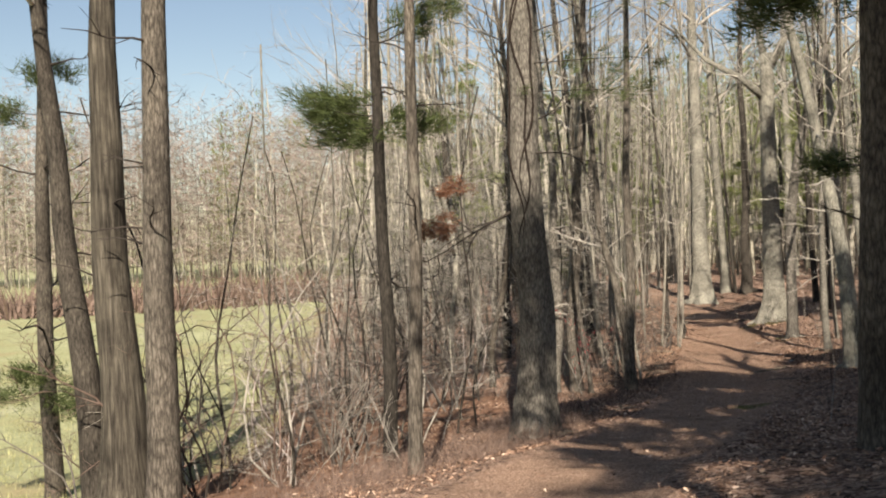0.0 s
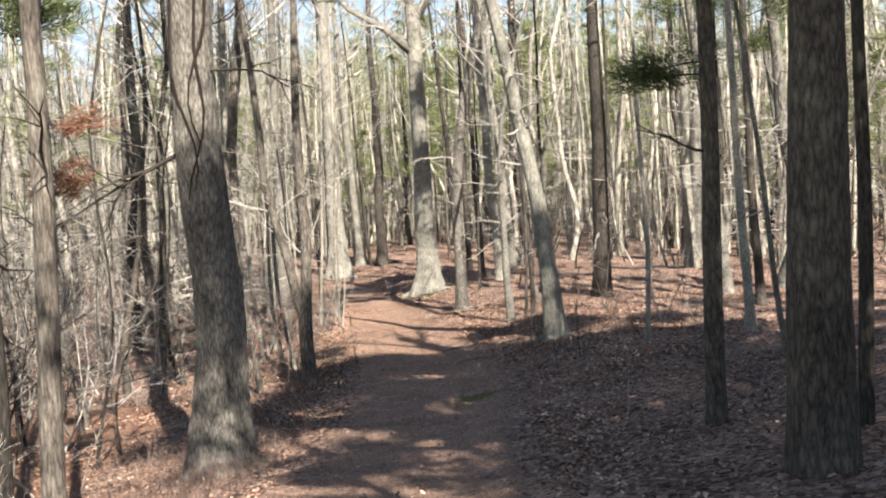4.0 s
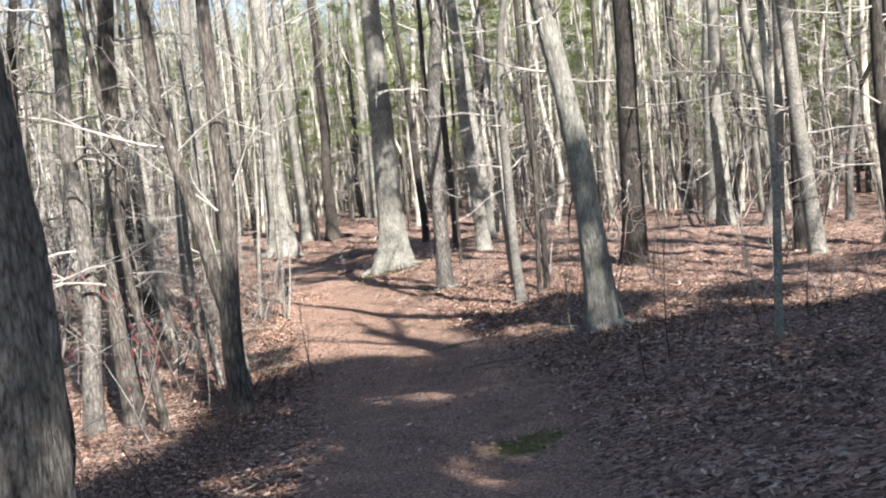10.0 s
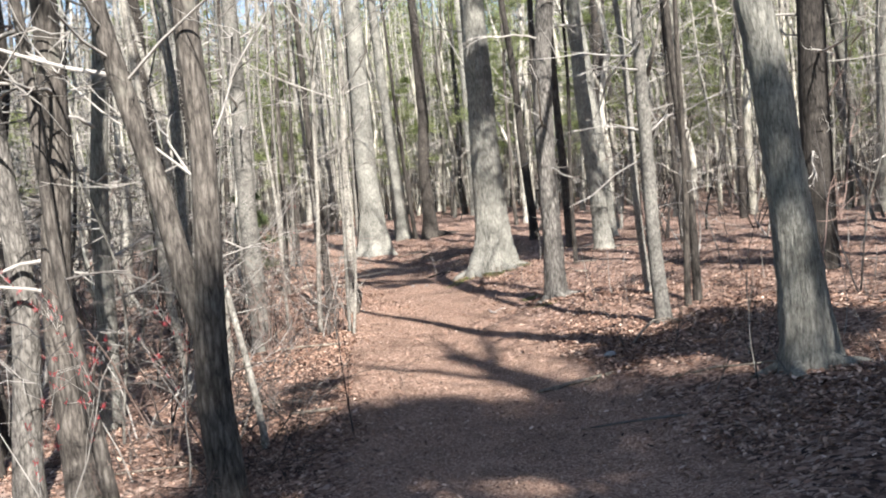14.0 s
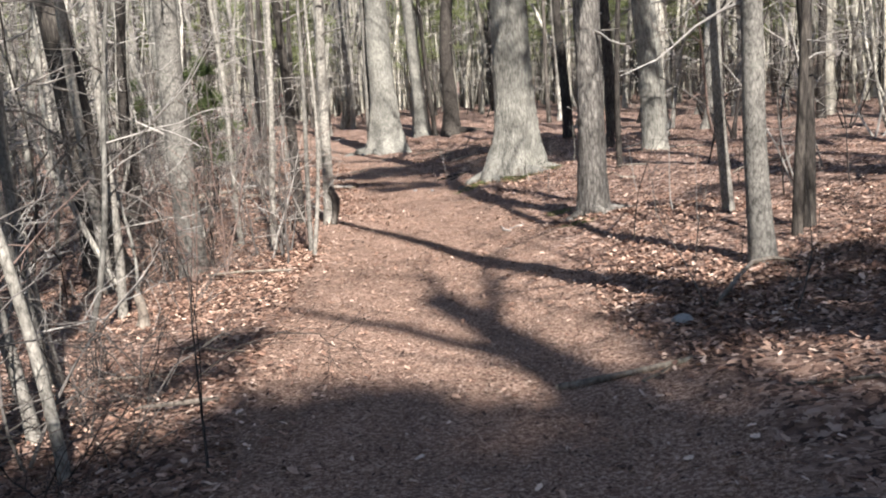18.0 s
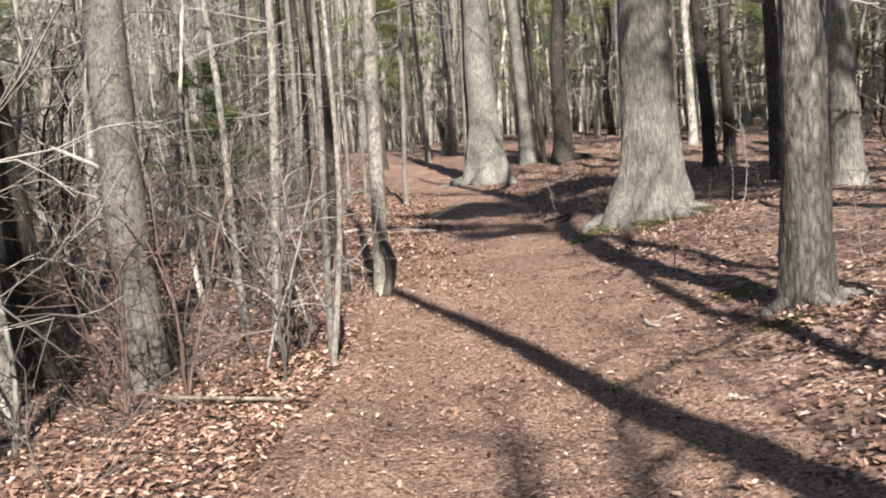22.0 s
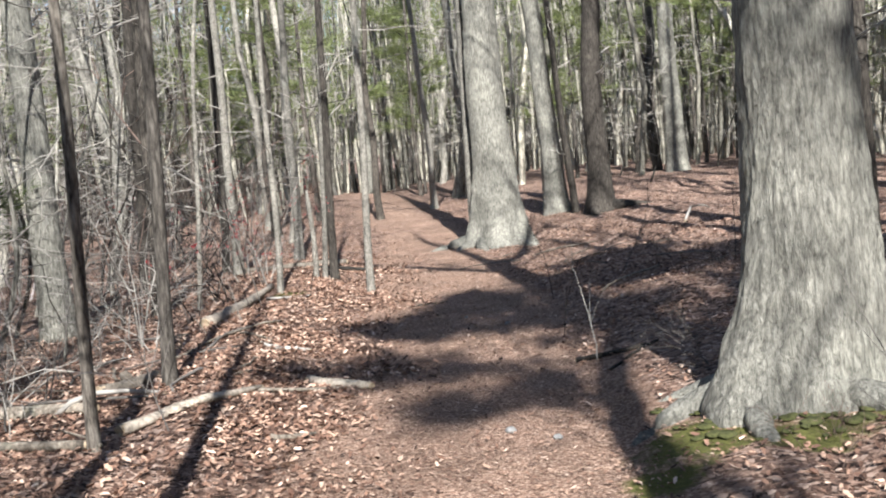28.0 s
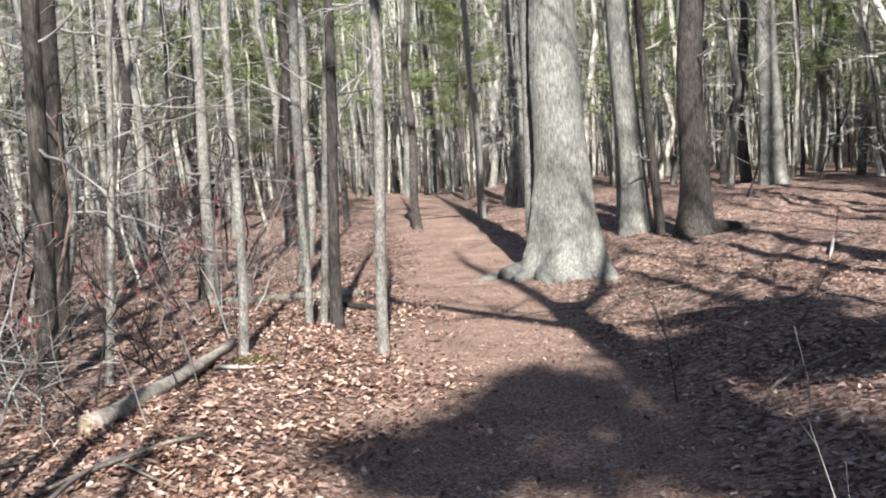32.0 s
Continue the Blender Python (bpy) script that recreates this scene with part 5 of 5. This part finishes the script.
for k in range(84):
    if k < 22:
        x, y = rng.uniform(-7.2, -5.1), rng.uniform(28.6, 32.5)
    else:
        y = rng.uniform(11, 42)
        x = along(TRAIL_X, y) + rng.choice((-1, 1)) * rng.uniform(1.2, 4.5)
    turn, long, thick = rng.uniform(0, 6.28), rng.uniform(0.35, 1.3), rng.uniform(0.006, 0.016)
    tagged(log("fallen_stick", x, y, x + math.cos(turn) * long, y + math.sin(turn) * long, thick, ("grey bare stick lying on dry leaves", "bleached fallen twig on dry leaves", "brown fallen stick on dry leaves")[k % 3], (DEADWOOD, DEADWOOD, TWIG_MID)[k % 3], 0.06, 6, 0.03), group="fallen sticks")


def stump(x, y, r, h, label, mat=None):
    rng = random.Random(f"{x}{y}")
    at = thing("broken_stump", pose(x, y, ground(x, y)), label, "stump")
    zs = [-0.1, 0.0, 0.08, 0.2, 0.45, 0.7, 0.85, 1.0]
    pts = [Vector((0.02 * math.sin(4 * u), 0, u * h if u > 0 else u)) for u in zs]
    ph = rng.uniform(0, 6)
    part("stem", Shape().tube(pts, [r * (1.35 - 0.4 * min(1, u * 3)) * (1 if u < 0.9 else 0.55) for u in zs], 12, lambda a, k: 1 + (0.25 if k > 5 else 0.1) * math.cos(2 * a + ph + k)), mat or DEADWOOD, at)
    return at


stump(-3.75, 20.5, 0.045, 0.3, "small splintered stump among leaves")
stump(-7.1, 37.1, 0.035, 1.25, "pale broken sapling stump standing upright", BARK_SAP)
stump(-5.95, 30.35, 0.05, 0.14, "low pale cut stump in the litter")


def stone(x, y, size, label):
    rng = random.Random(f"{x}{y}")
    bm = bmesh.new()
    bmesh.ops.create_icosphere(bm, subdivisions=2, radius=1)
    for v in bm.verts:
        v.co *= 1 + 0.25 * noise.noise(v.co * 1.3 + Vector((x, y, 0)))
        v.co = Vector((v.co.x * size * 1.2, v.co.y * size, v.co.z * size * 0.6))
    me = bpy.data.meshes.new("stone")
    bm.to_mesh(me)
    bm.free()
    me.materials.append(STONE)
    tagged(new("stone", me), label, "stone").matrix_basis = pose(x, y, ground(x, y) + size * 0.25, 0, 0, rng.uniform(0, 360))


stone(-4.08, 33.7, 0.025, "small white pebble on the trail")
stone(-3.55, 33.2, 0.03, "flat pale stone on the trail")
stone(-2.75, 29.3, 0.035, "pale stone by the oak roots")
stone(-2.45, 29.15, 0.03, "pale stone on the needle trail")
stone(0.42, 18.4, 0.06, "rounded pinkish stone among leaves")


def roots(entry, specs, mat):
    """Roots that run out over the ground from a tree's foot."""
    x, y, at, pts, r, h = entry
    z0 = at.matrix_basis.translation.z
    for a, long, thick in specs:
        run = []
        for k in range(9):
            u = k / 8
            b = a + 0.25 * math.sin(3 * u + a)
            px, py = x + math.cos(b) * (r * 0.9 + long * u), y + math.sin(b) * (r * 0.9 + long * u)
            run.append(Vector((px - x, py - y, ground(px, py) - z0 + thick * (0.75 - 1.3 * u))))
        part("root", Shape().tube(run, [thick * (1.25 - 0.95 * k / 8) for k in range(9)], 8), mat, at)


ENTRY = {id(t[2]): t for t in TREES}
roots(ENTRY[id(big_b)], ((3.6, 0.9, 0.11), (4.3, 0.7, 0.1), (5.2, 0.8, 0.1), (3.0, 0.7, 0.09), (5.9, 0.6, 0.09)), BARK_OAK)
roots(ENTRY[id(big_c)], ((3.7, 1.2, 0.16), (4.5, 0.8, 0.15), (3.2, 1.0, 0.14), (5.4, 0.9, 0.13), (4.1, 1.0, 0.1)), BARK_OAK)
roots(ENTRY[id(pine_a)], ((5.6, 0.5, 0.07), (4.4, 0.4, 0.07), (0.2, 0.5, 0.06)), BARK_PINE)


roots([t for t in TREES if (t[0], t[1]) == (-3.85, 44.8)][0], ((5.9, 1.0, 0.13), (4.6, 0.5, 0.1), (0.3, 0.7, 0.1)), BARK_DARK)
roots([t for t in TREES if (t[0], t[1]) == (1.78, 16.45)][0], ((5.5, 0.4, 0.06), (4.3, 0.35, 0.06), (3.3, 0.4, 0.05)), BARK_OAK)
roots([t for t in TREES if (t[0], t[1]) == (0.04, 23.2)][0], ((5.0, 0.4, 0.06), (3.9, 0.35, 0.05), (5.9, 0.4, 0.05)), BARK_PALE)


def elbow_root():
    """A dark bent root that loops out of the lichened tree's foot."""
    at = [t for t in TREES if (t[0], t[1]) == (-3.3, 25.45)][0][2]
    run = [Vector(p) for p in ((0.02, -0.02, 0.5), (0.07, -0.04, 0.42), (0.115, -0.06, 0.31), (0.105, -0.06, 0.17), (0.07, -0.05, 0.06), (0.05, -0.05, -0.08))]
    part("root", Shape().tube(run, [0.035, 0.045, 0.05, 0.046, 0.05, 0.06], 9, lambda a, k: 1 + 0.14 * math.cos(3 * a + k)), BARK_MID, at, "dark bent root at the foot")


elbow_root()


def moss_skirt():
    """Moss cushions about the foot of the huge oak."""
    x, y, at, pts, r, h = ENTRY[id(big_b)]
    rng = random.Random(77)
    for k in range(110):
        a = rng.uniform(3.0, 6.3)
        d = 0.46 + abs(rng.gauss(0, 0.2))
        px, py = x + math.cos(a) * d, y + math.sin(a) * d
        bm = bmesh.new()
        bmesh.ops.create_icosphere(bm, subdivisions=2, radius=1)
        size = rng.uniform(0.018, 0.05)
        for v in bm.verts:
            v.co *= 1 + 0.3 * noise.noise(v.co * 1.6 + Vector((k, 0, 0)))
            v.co = Vector((v.co.x * size * 1.3, v.co.y * size, v.co.z * size * 0.3))
        me = bpy.data.meshes.new("moss")
        bm.to_mesh(me)
        bm.free()
        me.materials.append(MOSS)
        me.polygons.foreach_set("use_smooth", [True] * len(me.polygons))
        tagged(new("moss_cushion", me), "soft green moss at the foot of an oak", "moss", "moss cushions").matrix_basis = pose(px, py, ground(px, py) + 0.01, 0, 0, math.degrees(a))


moss_skirt()


# ---- small shoots ----
def shoot_master(k):
    rng = random.Random(500 + k)
    at = thing("seedling", pose(0, 0, -50), "thin leafless seedling beside the trail", "seedling", "seedlings")
    s = Shape()
    grow(s, rng, Vector((0, 0, -0.04)), Vector((rng.uniform(-0.4, 0.4), rng.uniform(-0.4, 0.4), 1)), rng.uniform(0.5, 1.3), 0.006, 1, 4, 0.18, 0.0, 4)
    part("stem", s, (TWIG_MID, TWIG_DARK, TWIG)[k % 3], at)
    return at


shoots = spots(rng, 70, (-8, 5, 5, 38), 0.35, lambda x, y: 1.15 < abs(trail_off(x, y)) < 4.2 and not near_named(x, y, 0.3))
shoots += spots(rng, 46, (0.6, 5.2, 12.5, 24), 0.3, lambda x, y: trail_off(x, y) > 1.5 and not near_named(x, y, 0.3))
scatter([shoot_master(k) for k in range(6)], shoots, rng, 0.55, 1.2)
lone = shoot_master(1)
lone.matrix_basis = pose(-1.78, 16.6, ground(-1.78, 16.6) - 0.03, -24, -26, 0)
lone.scale = (1.5, 1.5, 1.5)


def red_buds():
    """Thin maple shoots with red buds beside the last stretch."""
    rng = random.Random(61)
    for x, y in ((-6.6, 34.2), (-7.2, 33.6), (-7.9, 35.6), (-3.6, 15.4), (-3.2, 14.6), (-8.6, 38.0), (-7.6, 36.6), (-8.2, 36.9), (-7.3, 35.9), (-8.9, 36.6), (-2.9, 15.9), (-3.5, 16.3)):
        at = thing("maple_seedling", pose(x, y, ground(x, y) - 0.03), "arching maple shoot dotted with red buds", "seedling", "budding maples")
        s, red = Shape(), Shape()
        pts = grow(s, rng, Vector((0, 0, 0)), Vector((rng.uniform(-0.5, 0.5), rng.uniform(-0.6, 0.1), 1)), rng.uniform(1.0, 1.7), 0.008, 2, 4, 0.18, 0.06)
        stem = part("stem", s, TWIG, at)
        for k in range(34):
            p = rng.choice(s.v[len(s.v) // 4:])
            tuft(red, rng, Vector(p), Vector((0, 0, 1)), 0.035, 5)
        tagged(part("bud", red, BUD_RED, stem, "small red buds", smooth=False), "small red buds", kind="stuff")


red_buds()


# ---- leaf litter ----
def cover(name, label, category, count, place, outline, size, tilt, mat, seed):
    """Many small flat pieces strewn on the ground, as one mesh."""
    rng = random.Random(seed)
    v, f, m = [], [], len(outline)
    for k in range(count):
        x, y = place(rng)
        z = ground(x, y) + rng.uniform(0.006, 0.02)
        a, s = rng.uniform(0, 6.28), size * rng.uniform(0.6, 1.3)
        tx, ty, curl = rng.uniform(-tilt, tilt), rng.uniform(-tilt, tilt), rng.uniform(-0.2, 0.7)
        ca, sa, w = math.cos(a) * s, math.sin(a) * s, rng.uniform(0.8, 1.2)
        i = len(v)
        for u, t in outline:
            t *= w
            v.append((x + u * ca - t * sa, y + u * sa + t * ca, z + s * (u * tx + t * ty + curl * abs(t) + 0.12)))
        h = m // 2
        f.append(tuple(range(i, i + h + 1)))
        f.append((i,) + tuple(range(i + h, i + m)))
    me = bpy.data.meshes.new(name)
    me.from_pydata(v, [], f)
    me.materials.append(mat)
    return tagged(new(name, me), label, category, kind="stuff")


LEAF_EDGE = [(-0.5, 0.0), (-0.2, 0.2), (0.05, 0.16), (0.25, 0.24), (0.5, 0.0), (0.25, -0.24), (0.05, -0.16), (-0.2, -0.2)]


def beside_trail(rng):
    while True:
        y = rng.triangular(-3, 58, 22)
        o = rng.gauss(0, 3.2)
        if rng.random() < (0.12 + 0.88 * (soft(0.4, 1.6, -o) if o < 0 and y > 28 else soft(0.7, 1.9, abs(o)))) * (0.35 if o > 0 and 23 < y < 31.5 else 1.0) and abs(o) < 9:
            x = along(TRAIL_X, y) + o
            if in_meadow(x, y) < 0.2 and noise.noise((x * 0.7, y * 0.7, 9.0)) > rng.uniform(-0.55, 0.4):
                return x, y


cover("leaf_litter", "dry tan oak leaves strewn over the slope", "leaves", 105000, beside_trail, LEAF_EDGE, 0.042, 0.5, LEAF, 71)


def in_drifts(rng):
    """Where larger leaves lie thick, away from the trail."""
    while True:
        y = rng.triangular(-3, 44, 22)
        o = rng.gauss(0, 3.0)
        x = along(TRAIL_X, y) + o
        if 1.1 < abs(o) < 8 and in_meadow(x, y) < 0.2 and (o < 0 or not 21 < y < 33 or rng.random() < 0.22) and noise.noise((x * 0.55, y * 0.55, 4.0)) > rng.uniform(-0.1, 0.5):
            return x, y


cover("leaf_drift", "drifts of larger curled oak leaves", "leaves", 44000, in_drifts, LEAF_EDGE, 0.05, 0.5, LEAF, 75)


def on_left_verge(rng):
    """The low bank that the last stretch of the trail runs along."""
    while True:
        y, o = rng.triangular(25, 42, 31), abs(rng.gauss(0.9, 0.9))
        x = along(TRAIL_X, y) - o
        if rng.random() < soft(0.1, 1.3, o + noise.noise((x * 1.3, y * 1.3, 2.0))) and noise.noise((x * 1.1, y * 1.1, 6.0)) > rng.uniform(-0.6, 0.4):
            return x, y


cover("leaf_bank", "bright curled oak leaves thick on the trail edge", "leaves", 10000, on_left_verge, LEAF_EDGE, 0.054, 0.6, LEAF, 76)


def on_trail(rng):
    y = rng.triangular(2, 46, 24)
    return along(TRAIL_X, y) + rng.gauss(0, 1.0), y


cover("trail_litter", "pale wood chips and needles on the trail", "litter", 60000, on_trail, [(-0.5, 0.0), (0.0, 0.16), (0.5, 0.0), (0.0, -0.16)], 0.03, 0.3, LEAF, 72)


def leaf_mesh(k):
    """One lobed, curled oak leaf."""
    rng = random.Random(600 + k)
    right, mid = [], 7
    for i in range(1, mid):
        u = i / mid
        wide = 0.26 * math.sin(u * 3.14) ** 0.7 * (1.0 if i % 2 else 0.62) * rng.uniform(0.85, 1.15)
        right.append((u - 0.5, wide))
    ring = [(-0.5, 0)] + right + [(0.5, 0)] + [(u, -w * rng.uniform(0.85, 1.15)) for u, w in reversed(right)]
    curl, dish = rng.uniform(0.3, 1.1), rng.uniform(-0.25, 0.4)
    s = Shape()
    s.v = [Vector((u, w, curl * w * w * 4 + dish * u * u + 0.02)) * 0.095 for u, w in ring]
    n = len(ring)
    s.f = [tuple(range(0, mid + 1)), (0,) + tuple(range(mid, n))]
    return s.mesh("leaf", LEAF, False)


leaf_kinds = [leaf_mesh(k) for k in range(6)]
rng = random.Random(73)
for k in range(280):
    y = rng.uniform(14, 34)
    o = rng.choice((-1, 1)) * (0.7 + abs(rng.gauss(0, 0.8)))
    x = along(TRAIL_X, y) + o
    leaf = new("leaf", leaf_kinds[k % 6])
    leaf.matrix_basis = pose(x, y, ground(x, y) + 0.02, rng.uniform(-20, 20), rng.uniform(-20, 20), rng.uniform(0, 360))
    leaf.scale = (0.75, 0.75, 0.75) if k % 3 else (0.6, 0.6, 0.6)
    leaf.parent = floor


def low_brush():
    """Knee-high reddish stems along the bank below the first bend."""
    rng = random.Random(83)
    s = Shape()
    for k in range(7000):
        y = rng.triangular(-1, 15, 6)
        o = -1.35 - abs(rng.gauss(0, 1.5))
        x = along(TRAIL_X, y) + o
        if in_meadow(x, y) > 0.5 or noise.noise((x * 0.8, y * 0.8, 21.0)) < rng.uniform(-0.5, 0.4):
            continue
        p = Vector((x, y, ground(x, y) - 0.02))
        way = Vector((rng.uniform(-0.6, 0.6), rng.uniform(-0.6, 0.6), 1)) * rng.uniform(0.12, 0.42) * min(1.0, (-0.9 - o))
        side = Vector((rng.uniform(-1, 1), rng.uniform(-1, 1), 0)).normalized() * rng.uniform(0.002, 0.0045)
        mid = p + way * 0.6
        s.tri(p - side, p + side, p + way)
        for j in range(2):
            s.tri(mid - side * 0.7, mid + side * 0.7, mid + Vector((rng.uniform(-1, 1), rng.uniform(-1, 1), rng.uniform(0.2, 1))) * rng.uniform(0.06, 0.18))
    tagged(new("low_brush", s.mesh("low_brush", TWIG_RED, False)), "low reddish-brown leafless brush on the bank", "brush", kind="stuff")


low_brush()


def meadow_spot(rng):
    while True:
        x, y = rng.uniform(-26, -5), rng.uniform(2, 26)
        if in_meadow(x, y) > 0.4 and rng.random() < 9 / (6 - x):
            return x, y


def meadow_grass():
    rng = random.Random(81)
    s = Shape()
    for k in range(16000):
        x, y = meadow_spot(rng)
        p = Vector((x, y, ground(x, y)))
        d = Vector((rng.uniform(-0.5, 0.5), rng.uniform(-0.5, 0.5), 1)) * rng.uniform(0.05, 0.16)
        side = Vector((d.y, -d.x, 0)).normalized() * 0.008
        s.tri(p - side, p + side, p + d)
    tagged(new("meadow_grass", s.mesh("meadow_grass", GRASS, False)), "short pale green meadow grass", "grass", kind="stuff")


meadow_grass()
